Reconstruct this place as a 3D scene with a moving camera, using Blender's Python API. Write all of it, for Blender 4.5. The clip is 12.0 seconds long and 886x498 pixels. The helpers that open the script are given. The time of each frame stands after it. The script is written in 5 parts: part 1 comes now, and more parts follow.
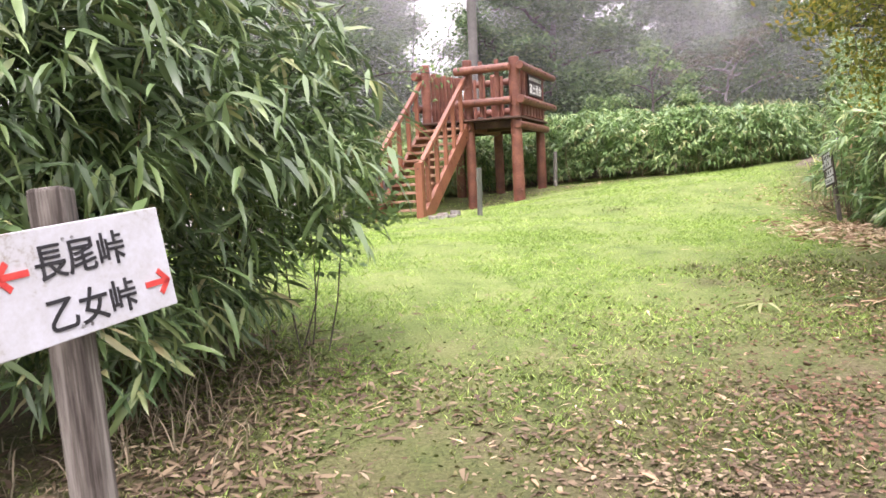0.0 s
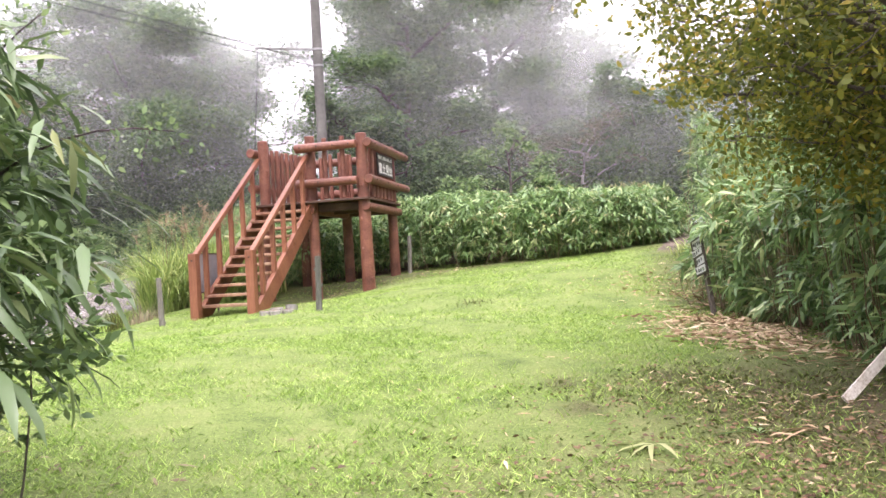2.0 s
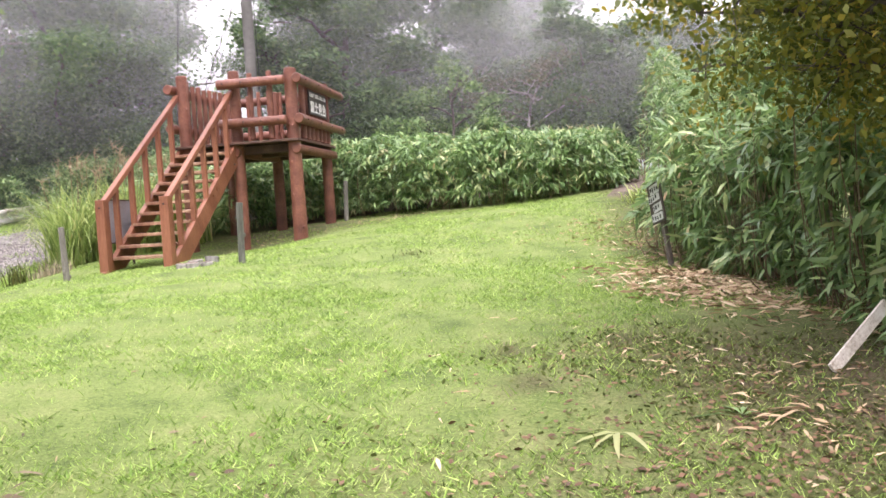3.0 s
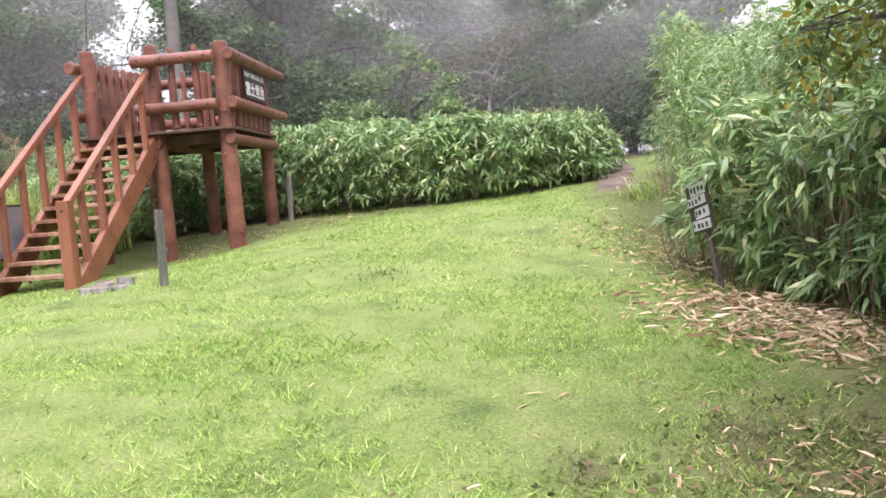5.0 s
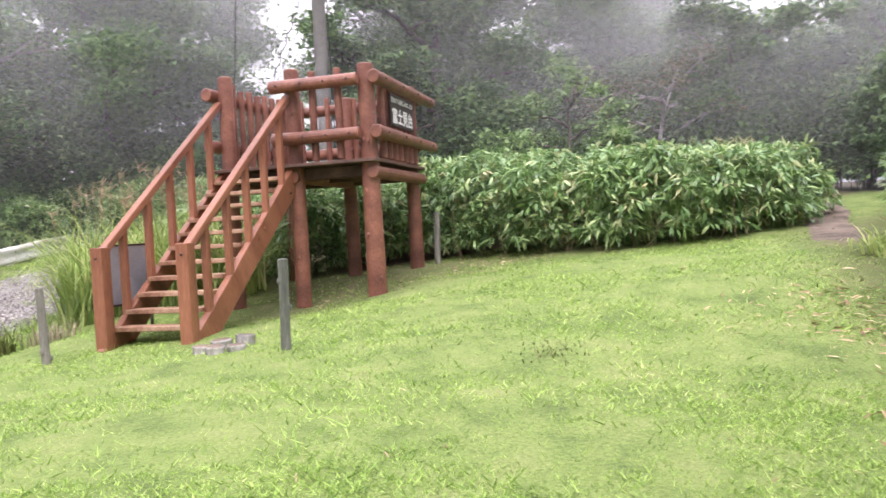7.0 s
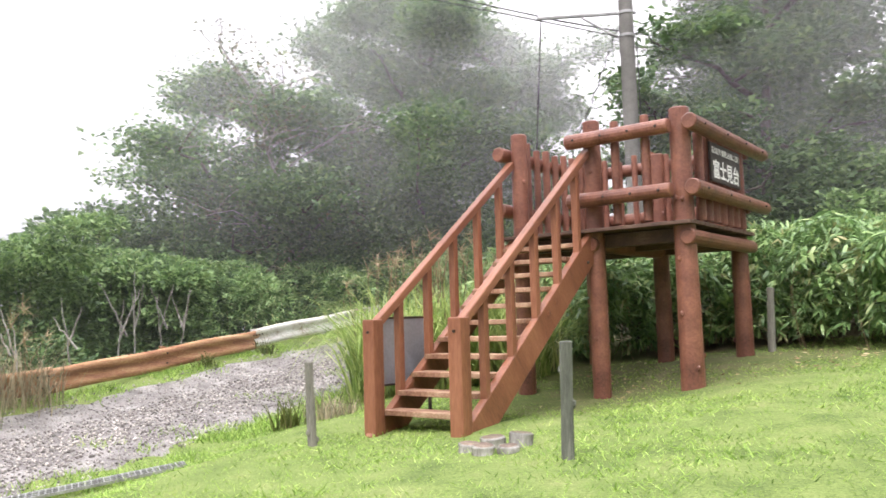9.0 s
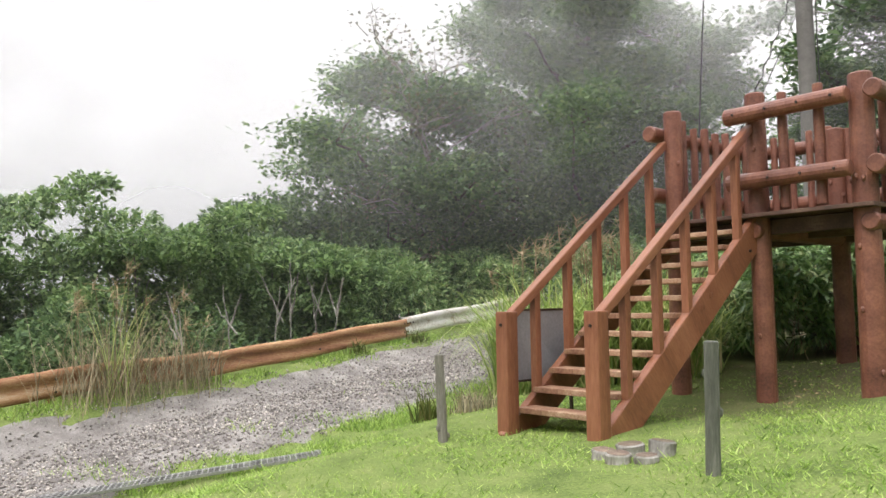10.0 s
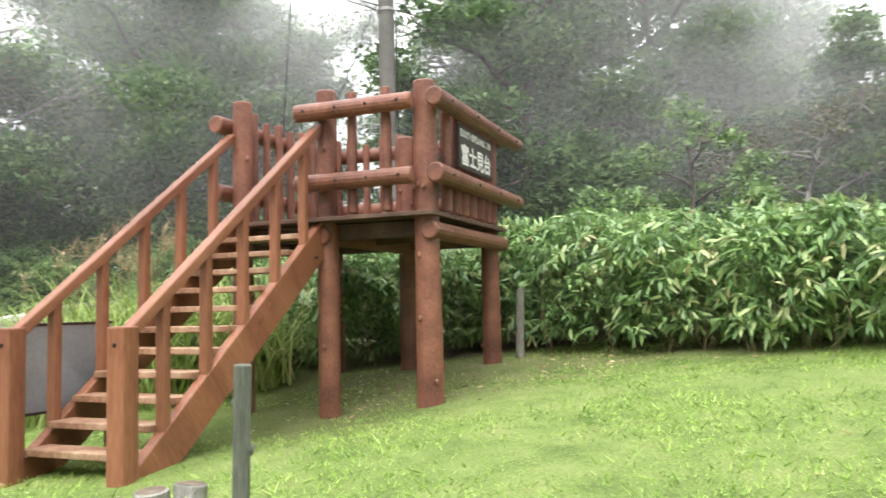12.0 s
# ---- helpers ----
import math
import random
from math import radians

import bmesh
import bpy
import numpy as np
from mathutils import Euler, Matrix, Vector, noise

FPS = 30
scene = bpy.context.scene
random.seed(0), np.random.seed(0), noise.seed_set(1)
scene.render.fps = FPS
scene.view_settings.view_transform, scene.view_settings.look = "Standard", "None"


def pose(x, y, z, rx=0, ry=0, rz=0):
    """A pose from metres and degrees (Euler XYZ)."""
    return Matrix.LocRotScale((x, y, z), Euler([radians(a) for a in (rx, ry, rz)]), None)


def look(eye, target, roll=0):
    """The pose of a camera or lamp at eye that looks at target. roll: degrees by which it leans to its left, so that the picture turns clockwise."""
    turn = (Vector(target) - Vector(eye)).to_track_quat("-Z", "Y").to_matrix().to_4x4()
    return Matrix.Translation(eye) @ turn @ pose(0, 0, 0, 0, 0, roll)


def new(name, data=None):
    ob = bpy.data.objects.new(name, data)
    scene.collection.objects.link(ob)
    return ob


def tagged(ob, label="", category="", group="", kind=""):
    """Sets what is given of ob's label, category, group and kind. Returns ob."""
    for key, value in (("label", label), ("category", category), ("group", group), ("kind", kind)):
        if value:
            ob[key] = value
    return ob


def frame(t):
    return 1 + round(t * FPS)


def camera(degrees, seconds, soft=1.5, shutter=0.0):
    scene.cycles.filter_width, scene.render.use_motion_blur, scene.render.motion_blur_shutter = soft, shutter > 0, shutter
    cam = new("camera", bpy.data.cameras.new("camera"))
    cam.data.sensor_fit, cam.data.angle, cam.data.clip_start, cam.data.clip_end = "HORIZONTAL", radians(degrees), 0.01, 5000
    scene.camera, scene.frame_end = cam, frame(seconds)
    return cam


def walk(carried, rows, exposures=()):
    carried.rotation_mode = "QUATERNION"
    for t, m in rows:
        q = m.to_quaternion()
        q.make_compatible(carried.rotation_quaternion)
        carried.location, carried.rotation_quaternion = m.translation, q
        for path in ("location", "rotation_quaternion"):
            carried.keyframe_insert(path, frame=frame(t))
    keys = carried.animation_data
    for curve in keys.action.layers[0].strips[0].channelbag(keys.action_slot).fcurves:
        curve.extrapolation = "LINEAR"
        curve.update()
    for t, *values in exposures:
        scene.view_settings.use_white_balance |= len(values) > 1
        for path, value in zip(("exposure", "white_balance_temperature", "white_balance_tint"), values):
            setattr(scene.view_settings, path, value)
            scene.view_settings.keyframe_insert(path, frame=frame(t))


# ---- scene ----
cam = camera(58.0, 12.0, shutter=0.12)
PATH = [
    (0, (0.046, -0.503, 1.464), (0.321, 1.474, 1.33), -2.8),
    (0.5, (0.208, -0.098, 1.529), (0.553, 1.871, 1.465), -3.0),
    (1, (0.46, 0.346, 1.545), (0.917, 2.293, 1.529), -3.5),
    (1.5, (0.584, 0.771, 1.57), (1.162, 2.686, 1.569), -3.8),
    (2, (0.777, 1.09, 1.6), (1.385, 2.994, 1.649), -3.4),
    (2.5, (0.967, 1.476, 1.608), (1.616, 3.368, 1.643), -2.7),
    (3, (1.194, 1.968, 1.609), (1.923, 3.828, 1.516), -3.5),
    (3.2, (1.274, 2.155, 1.59), (2.026, 4.002, 1.439), -3.6),
    (4.8, (1.596, 3.838, 1.851), (2.419, 5.652, 1.671), -4.7),
    (5, (1.608, 4.05, 1.86), (2.474, 5.847, 1.717), -4.4),
    (5.5, (1.744, 4.453, 1.924), (2.776, 6.164, 1.845), -4.3),
    (6, (1.863, 4.898, 1.979), (2.919, 6.596, 1.94), -3.4),
    (6.5, (1.971, 5.369, 2.032), (2.842, 7.169, 2.005), -3.1),
    (7, (2.09, 5.757, 2.084), (2.625, 7.683, 2.034), -3.2),
    (7.2, (2.114, 5.957, 2.072), (2.525, 7.913, 2.02), -3.2),
    (8.8, (2.403, 7.206, 2.067), (2.293, 9.195, 2.24), -1.5),
    (9, (2.421, 7.3, 2.082), (2.195, 9.28, 2.255), -1.6),
    (9.5, (2.53, 7.547, 2.102), (2.023, 9.475, 2.265), -1.1),
    (10, (2.633, 7.78, 2.116), (2.0, 9.671, 2.267), -0.8),
    (10.5, (2.647, 8.081, 2.116), (2.001, 9.968, 2.267), -0.6),
    (11, (2.786, 8.332, 2.124), (2.272, 10.259, 2.277), -0.7),
    (11.5, (2.955, 8.547, 2.162), (2.75, 10.531, 2.312), -0.7),
    (12, (2.985, 8.739, 2.182), (3.306, 10.708, 2.322), -1.3),
]
walk(cam, [(t, look(eye, target, roll)) for t, eye, target, roll in PATH],
     exposures=[(0, 0.78, 6600, 29), (1.0, 0.76, 6550, 29), (2.5, 0.68, 6500, 27), (3.0, 0.62, 6500, 26), (5.0, 0.58, 6350, 27), (7.0, 0.56, 6350, 26), (9.0, 0.56, 6500, 18), (9.5, 0.27, 6600, 15), (10.0, 0.09, 6700, 14), (10.5, 0.06, 6750, 13), (11.0, 0.1, 6850, 12), (11.5, 0.26, 6850, 10), (12.0, 0.6, 6600, 9)])

# ---- world and light: a bright, foggy, overcast day ----
world = bpy.data.worlds.new("foggy_sky")
scene.world = world
world.use_nodes = True
wn, wl = world.node_tree.nodes, world.node_tree.links
wn.clear()
sky = wn.new("ShaderNodeTexSky")
sky.sky_type, sky.sun_disc, sky.sun_elevation, sky.sun_rotation = "NISHITA", False, radians(55), radians(200)
sky.air_density, sky.dust_density = 1.0, 6.0
grey = wn.new("ShaderNodeHueSaturation")
grey.inputs["Saturation"].default_value = 0.12
lift = wn.new("ShaderNodeMix")
lift.data_type = "RGBA"
lift.inputs[0].default_value = 0.8
lift.inputs[7].default_value = (6.4, 6.6, 6.9, 1)
back = wn.new("ShaderNodeBackground")
back.inputs["Strength"].default_value = 0.105
wout = wn.new("ShaderNodeOutputWorld")
wl.new(sky.outputs[0], grey.inputs["Color"])
wl.new(grey.outputs[0], lift.inputs[6])
# an overcast sky is about three times as bright overhead as at the horizon
where = wn.new("ShaderNodeTexCoord")
parts = wn.new("ShaderNodeSeparateXYZ")
over = wn.new("ShaderNodeMapRange")
over.inputs[1].default_value, over.inputs[2].default_value, over.inputs[3].default_value, over.inputs[4].default_value = 0.35, 1.0, 1.0, 5.1
rise = wn.new("ShaderNodeMix")
rise.data_type, rise.blend_type = "RGBA", "MULTIPLY"
rise.inputs[0].default_value = 1.0
wl.new(where.outputs["Generated"], parts.inputs[0])
wl.new(parts.outputs["Z"], over.inputs[0])
wl.new(lift.outputs[2], rise.inputs[6])
wl.new(over.outputs[0], rise.inputs[7])
wl.new(rise.outputs[2], back.inputs["Color"])
wl.new(back.outputs[0], wout.inputs["Surface"])
sun = new("sun", bpy.data.lights.new("sun", "SUN"))
sun.data.energy, sun.data.angle, sun.data.color = 1.5, radians(35), (1.0, 0.97, 0.92)
sun.matrix_world = look((0, 0, 30), (7, 18, 0))


# ---- materials ----
def shader(name):
    m = bpy.data.materials.new(name)
    m.use_nodes = True
    n, l = m.node_tree.nodes, m.node_tree.links
    return m, n, l, n["Principled BSDF"]


def ramp_node(n, stops):
    r = n.new("ShaderNodeValToRGB")
    e = r.color_ramp.elements
    while len(e) < len(stops):
        e.new(0.5)
    for k, (p, c) in enumerate(stops):
        e[k].position, e[k].color = p, (*c, 1)
    return r


def noise_node(n, l, coord, scale, detail=5, rough=0.6):
    t = n.new("ShaderNodeTexNoise")
    t.inputs["Scale"].default_value, t.inputs["Detail"].default_value, t.inputs["Roughness"].default_value = scale, detail, rough
    l.new(coord, t.inputs["Vector"])
    return t


def surface(name, stops, scale=3.0, fine=60.0, rough=0.7, bump=0.3, stretch=(1, 1, 1), metal=0.0, vary=0.25, bump_dist=0.01, spec=0.4, coords="Object"):
    """Two scales of noise through a colour ramp, fine relief, and a shift from piece to piece."""
    m, n, l, b = shader(name)
    tc = n.new("ShaderNodeTexCoord")
    mp = n.new("ShaderNodeMapping")
    mp.inputs["Scale"].default_value = stretch
    l.new(tc.outputs[coords], mp.inputs["Vector"])
    a = noise_node(n, l, mp.outputs[0], scale)
    f = noise_node(n, l, mp.outputs[0], fine, 6, 0.7)
    mixed = n.new("ShaderNodeMix")
    mixed.inputs[0].default_value = 0.4
    l.new(a.outputs["Fac"], mixed.inputs[2])
    l.new(f.outputs["Fac"], mixed.inputs[3])
    r = ramp_node(n, [(0.5 + (p - 0.5) * 0.58, c) for p, c in stops])
    l.new(mixed.outputs[0], r.inputs[0])
    hsv = n.new("ShaderNodeHueSaturation")
    info = n.new("ShaderNodeObjectInfo")
    rng_ = n.new("ShaderNodeMapRange")
    rng_.inputs[3].default_value, rng_.inputs[4].default_value = 1 - vary, 1 + vary
    l.new(info.outputs["Random"], rng_.inputs[0])
    l.new(rng_.outputs[0], hsv.inputs["Value"])
    l.new(r.outputs[0], hsv.inputs["Color"])
    l.new(hsv.outputs[0], b.inputs["Base Color"])
    bp = n.new("ShaderNodeBump")
    bp.inputs["Strength"].default_value, bp.inputs["Distance"].default_value = bump, bump_dist
    l.new(f.outputs["Fac"], bp.inputs["Height"])
    l.new(bp.outputs[0], b.inputs["Normal"])
    b.inputs["Roughness"].default_value, b.inputs["Metallic"].default_value = rough, metal
    b.inputs["Specular IOR Level"].default_value = spec
    return m


def leaf_material(name, stops, rough=0.5, through_light=0.35, spec=0.35, lift_by=(1.65, 1.42, 1.95)):
    """Leaves: each island takes its own colour off a ramp; some light passes through."""
    m, n, l, b = shader(name)
    geo = n.new("ShaderNodeNewGeometry")
    stops = [(p, (c[0] * lift_by[0], c[1] * lift_by[1], c[2] * lift_by[2])) for p, c in stops]
    r = ramp_node(n, stops)
    tc = n.new("ShaderNodeTexCoord")
    patch = noise_node(n, l, tc.outputs["Object"], 0.9, 3)
    add = n.new("ShaderNodeMath")
    add.operation = "MULTIPLY_ADD"
    add.inputs[1].default_value = 0.75
    sub = n.new("ShaderNodeMath")
    sub.operation = "MULTIPLY_ADD"
    sub.inputs[1].default_value, sub.inputs[2].default_value = 0.6, -0.18
    l.new(patch.outputs["Fac"], sub.inputs[0])
    l.new(geo.outputs["Random Per Island"], add.inputs[0])
    l.new(sub.outputs[0], add.inputs[2])
    l.new(add.outputs[0], r.inputs[0])
    l.new(r.outputs[0], b.inputs["Base Color"])
    b.inputs["Roughness"].default_value, b.inputs["Specular IOR Level"].default_value = rough, spec
    t = n.new("ShaderNodeBsdfTranslucent")
    l.new(r.outputs[0], t.inputs["Color"])
    mx = n.new("ShaderNodeMixShader")
    mx.inputs[0].default_value = through_light
    l.new(b.outputs[0], mx.inputs[1])
    l.new(t.outputs[0], mx.inputs[2])
    l.new(mx.outputs[0], n["Material Output"].inputs["Surface"])
    return m


RED = surface("red_brown_stain", [(0.2, (0.1, 0.036, 0.02)), (0.5, (0.225, 0.086, 0.045)), (0.8, (0.33, 0.145, 0.08))], 2.5, 45, 0.42, 0.3, (1, 1, 0.18), vary=0.12)
RED_LOG = surface("red_brown_stain_round", [(0.2, (0.07, 0.025, 0.018)), (0.5, (0.178, 0.072, 0.047)), (0.8, (0.3, 0.13, 0.08))], 3, 40, 0.4, 0.4, (1, 1, 1), vary=0.12)
TREAD = surface("worn_tread", [(0.3, (0.15, 0.065, 0.04)), (0.5, (0.27, 0.15, 0.09)), (0.7, (0.42, 0.29, 0.19))], 4, 50, 0.6, 0.3, (1, 1, 1), vary=0.15)
# dark brown stain, taken darker to paint in the shade below the platform
SHADED_DECK = surface("deck_board", [(0.3, (0.05, 0.028, 0.02)), (0.6, (0.1, 0.055, 0.038)), (0.8, (0.17, 0.11, 0.075))], 3, 50, 0.65, 0.3, vary=0.15)
STAKE = surface("weathered_grey_wood", [(0.25, (0.09, 0.085, 0.07)), (0.5, (0.2, 0.19, 0.16)), (0.75, (0.34, 0.32, 0.27))], 6, 70, 0.85, 0.7, (1, 1, 0.15), vary=0.15)
STAKE_DARK = surface("dark_weathered_wood", [(0.25, (0.045, 0.047, 0.038)), (0.5, (0.1, 0.105, 0.085)), (0.75, (0.2, 0.2, 0.17))], 6, 70, 0.85, 0.7, (1, 1, 0.15), vary=0.1)
POST_WOOD = surface("grained_old_post", [(0.36, (0.06, 0.05, 0.04)), (0.5, (0.17, 0.15, 0.125)), (0.64, (0.34, 0.315, 0.27))], 16, 90, 0.85, 1.0, (1, 1, 0.05), vary=0.0, bump_dist=0.02)
LOGCUT = surface("cut_log_face", [(0.3, (0.07, 0.05, 0.04)), (0.6, (0.2, 0.15, 0.11)), (0.8, (0.34, 0.28, 0.21))], 8, 60, 0.85, 0.5, vary=0.2)
BARK = surface("bark", [(0.3, (0.045, 0.038, 0.03)), (0.55, (0.11, 0.095, 0.075)), (0.8, (0.22, 0.2, 0.17))], 5, 40, 0.9, 0.9, (1, 1, 0.3), bump_dist=0.03)
PALE_BARK = surface("pale_bark", [(0.3, (0.13, 0.12, 0.1)), (0.6, (0.3, 0.29, 0.26)), (0.8, (0.42, 0.4, 0.37))], 5, 40, 0.9, 0.6, (1, 1, 0.3))
STEM = surface("dry_stem", [(0.3, (0.1, 0.07, 0.04)), (0.6, (0.24, 0.18, 0.1)), (0.8, (0.36, 0.29, 0.17))], 8, 40, 0.8, 0.3)
CONCRETE = surface("concrete", [(0.3, (0.1, 0.095, 0.09)), (0.6, (0.17, 0.163, 0.152)), (0.8, (0.23, 0.222, 0.21))], 2, 60, 0.85, 0.3, vary=0.1)
RUST = surface("rusty_steel", [(0.2, (0.12, 0.05, 0.032)), (0.42, (0.27, 0.125, 0.065)), (0.6, (0.42, 0.25, 0.13)), (0.82, (0.6, 0.5, 0.37))], 1.6, 30, 0.75, 0.3, (0.5, 0.5, 4.0), vary=0.1)
WHITE_STEEL = surface("white_painted_steel", [(0.3, (0.32, 0.24, 0.16)), (0.42, (0.62, 0.6, 0.54)), (0.6, (0.76, 0.75, 0.71)), (0.8, (0.82, 0.81, 0.78))], 2.0, 25, 0.55, 0.2, (1, 1, 2), vary=0.05)
STEEL = surface("galvanised_steel", [(0.3, (0.2, 0.2, 0.2)), (0.7, (0.42, 0.42, 0.41))], 6, 60, 0.5, 0.2, metal=0.7)
DARK_STEEL = surface("dark_bolt", [(0.3, (0.03, 0.022, 0.02)), (0.7, (0.09, 0.06, 0.05))], 30, 90, 0.45, 0.2, metal=0.6)
BOARD_WHITE = surface("white_sign_paint", [(0.28, (0.3, 0.28, 0.23)), (0.4, (0.46, 0.47, 0.47)), (0.7, (0.54, 0.56, 0.59))], 5, 60, 0.45, 0.1, vary=0.03)
INK = surface("black_lettering", [(0.3, (0.012, 0.012, 0.014)), (0.7, (0.03, 0.03, 0.033))], 20, 80, 0.5, 0.05, vary=0.0)
RED_INK = surface("red_lettering", [(0.3, (0.5, 0.04, 0.035)), (0.7, (0.68, 0.08, 0.06))], 10, 60, 0.5, 0.05, vary=0.0)
WHITE_INK = surface("white_lettering", [(0.3, (0.7, 0.69, 0.65)), (0.7, (0.82, 0.81, 0.78))], 20, 80, 0.5, 0.05, vary=0.0)
DARK_BOARD = surface("dark_brown_board", [(0.3, (0.018, 0.013, 0.011)), (0.7, (0.045, 0.033, 0.028))], 5, 50, 0.5, 0.2, vary=0.0)
PANEL = surface("grey_sheet_panel", [(0.3, (0.2, 0.2, 0.21)), (0.7, (0.31, 0.31, 0.33))], 2, 40, 0.45, 0.08, vary=0.02)
WIRE = surface("black_cable", [(0.3, (0.02, 0.02, 0.02)), (0.7, (0.05, 0.05, 0.05))], 10, 40, 0.6, 0.1)
PLANK = surface("white_worn_plank", [(0.3, (0.34, 0.29, 0.21)), (0.5, (0.62, 0.58, 0.5)), (0.75, (0.78, 0.76, 0.7))], 6, 50, 0.7, 0.4, vary=0.0)

BAMBOO = leaf_material("bamboo_leaf", [(0.0, (0.03, 0.07, 0.022)), (0.45, (0.055, 0.125, 0.035)), (0.72, (0.1, 0.2, 0.05)), (0.9, (0.17, 0.27, 0.09)), (0.975, (0.4, 0.36, 0.16)), (1.0, (0.5, 0.42, 0.24))], 0.36, 0.16, 0.6, (1.7, 1.3, 1.7))
SASA = leaf_material("broad_bamboo_leaf", [(0.0, (0.035, 0.085, 0.025)), (0.45, (0.075, 0.17, 0.045)), (0.75, (0.13, 0.25, 0.07)), (0.9, (0.22, 0.32, 0.12)), (0.96, (0.42, 0.4, 0.2)), (1.0, (0.52, 0.46, 0.3))], 0.34, 0.3, 0.6, (2.3, 1.75, 2.3))
SASA_DRY = leaf_material("fading_bamboo_leaf", [(0.0, (0.1, 0.14, 0.05)), (0.5, (0.24, 0.27, 0.1)), (1.0, (0.5, 0.44, 0.26))], 0.5, 0.3, lift_by=(1.2, 1.2, 1.25))
TREE_LEAF = leaf_material("tree_leaf", [(0.0, (0.03, 0.06, 0.022)), (0.5, (0.065, 0.13, 0.038)), (0.8, (0.11, 0.19, 0.055)), (1.0, (0.16, 0.24, 0.08))], 0.6, 0.38, 0.25)
MID_LEAF = leaf_material("mid_green_leaf", [(0.0, (0.035, 0.07, 0.026)), (0.5, (0.07, 0.14, 0.042)), (0.8, (0.12, 0.21, 0.06)), (1.0, (0.19, 0.28, 0.1))], 0.5, 0.32)
LIGHT_LEAF = leaf_material("light_shrub_leaf", [(0.0, (0.045, 0.09, 0.03)), (0.5, (0.1, 0.19, 0.05)), (0.8, (0.16, 0.27, 0.075)), (1.0, (0.24, 0.34, 0.12))], 0.5, 0.35)
GREY_LEAF = leaf_material("thin_brown_foliage", [(0.0, (0.06, 0.06, 0.035)), (0.5, (0.11, 0.11, 0.06)), (1.0, (0.2, 0.17, 0.1))], 0.6, 0.25, lift_by=(1.2, 1.2, 1.25))
TURNING_LEAF = leaf_material("turning_leaf", [(0.0, (0.04, 0.07, 0.015)), (0.4, (0.1, 0.14, 0.03)), (0.7, (0.18, 0.22, 0.04)), (0.9, (0.32, 0.27, 0.05)), (1.0, (0.45, 0.29, 0.06))], 0.5, 0.5, 0.35, (1.3, 1.12, 1.0))
PAMPAS = leaf_material("pampas_blade", [(0.0, (0.07, 0.13, 0.03)), (0.5, (0.16, 0.26, 0.06)), (0.85, (0.27, 0.36, 0.11)), (1.0, (0.42, 0.4, 0.2))], 0.5, 0.38, 0.35, (2.0, 1.65, 2.1))
PAMPAS_DRY = leaf_material("dry_grass_blade", [(0.0, (0.09, 0.09, 0.05)), (0.35, (0.2, 0.18, 0.11)), (0.7, (0.32, 0.27, 0.17)), (1.0, (0.46, 0.38, 0.25))], 0.65, 0.3, lift_by=(1.2, 1.2, 1.25))
PLUME = leaf_material("seed_plume", [(0.0, (0.2, 0.15, 0.08)), (1.0, (0.4, 0.33, 0.2))], 0.8, 0.3, lift_by=(1.2, 1.2, 1.25))
GRASS = leaf_material("lawn_blade", [(0.0, (0.045, 0.1, 0.015)), (0.3, (0.16, 0.29, 0.045)), (0.7, (0.29, 0.45, 0.085)), (0.9, (0.42, 0.56, 0.15)), (1.0, (0.56, 0.5, 0.26))], 0.55, 0.32, 0.25, (1.22, 1.12, 1.4))
WEED = leaf_material("weedy_blade", [(0.0, (0.06, 0.1, 0.02)), (0.45, (0.13, 0.2, 0.04)), (0.75, (0.2, 0.28, 0.06)), (1.0, (0.3, 0.25, 0.12))], 0.6, 0.25, 0.25, (0.75, 0.62, 0.8))
LITTER = leaf_material("fallen_leaf", [(0.0, (0.1, 0.06, 0.03)), (0.35, (0.2, 0.13, 0.07)), (0.7, (0.36, 0.27, 0.16)), (0.92, (0.5, 0.41, 0.27)), (1.0, (0.6, 0.52, 0.36))], 0.75, 0.12, lift_by=(1.5, 1.5, 1.55))
BROWN_LITTER = leaf_material("brown_fallen_leaf", [(0.0, (0.06, 0.04, 0.025)), (0.45, (0.14, 0.1, 0.06)), (0.8, (0.26, 0.2, 0.12)), (1.0, (0.46, 0.38, 0.26))], 0.75, 0.1, lift_by=(1, 1, 1))
RED_LITTER = leaf_material("reddish_fallen_leaf", [(0.0, (0.06, 0.034, 0.02)), (0.4, (0.13, 0.07, 0.04)), (0.8, (0.22, 0.13, 0.075)), (1.0, (0.36, 0.27, 0.16))], 0.75, 0.1, lift_by=(1, 1, 1))
STONE = leaf_material("gravel_stone", [(0.0, (0.05, 0.047, 0.045)), (0.4, (0.16, 0.15, 0.143)), (0.75, (0.34, 0.325, 0.305)), (1.0, (0.6, 0.57, 0.54))], 0.85, 0.0, 0.3, lift_by=(1.25, 1.21, 1.16))


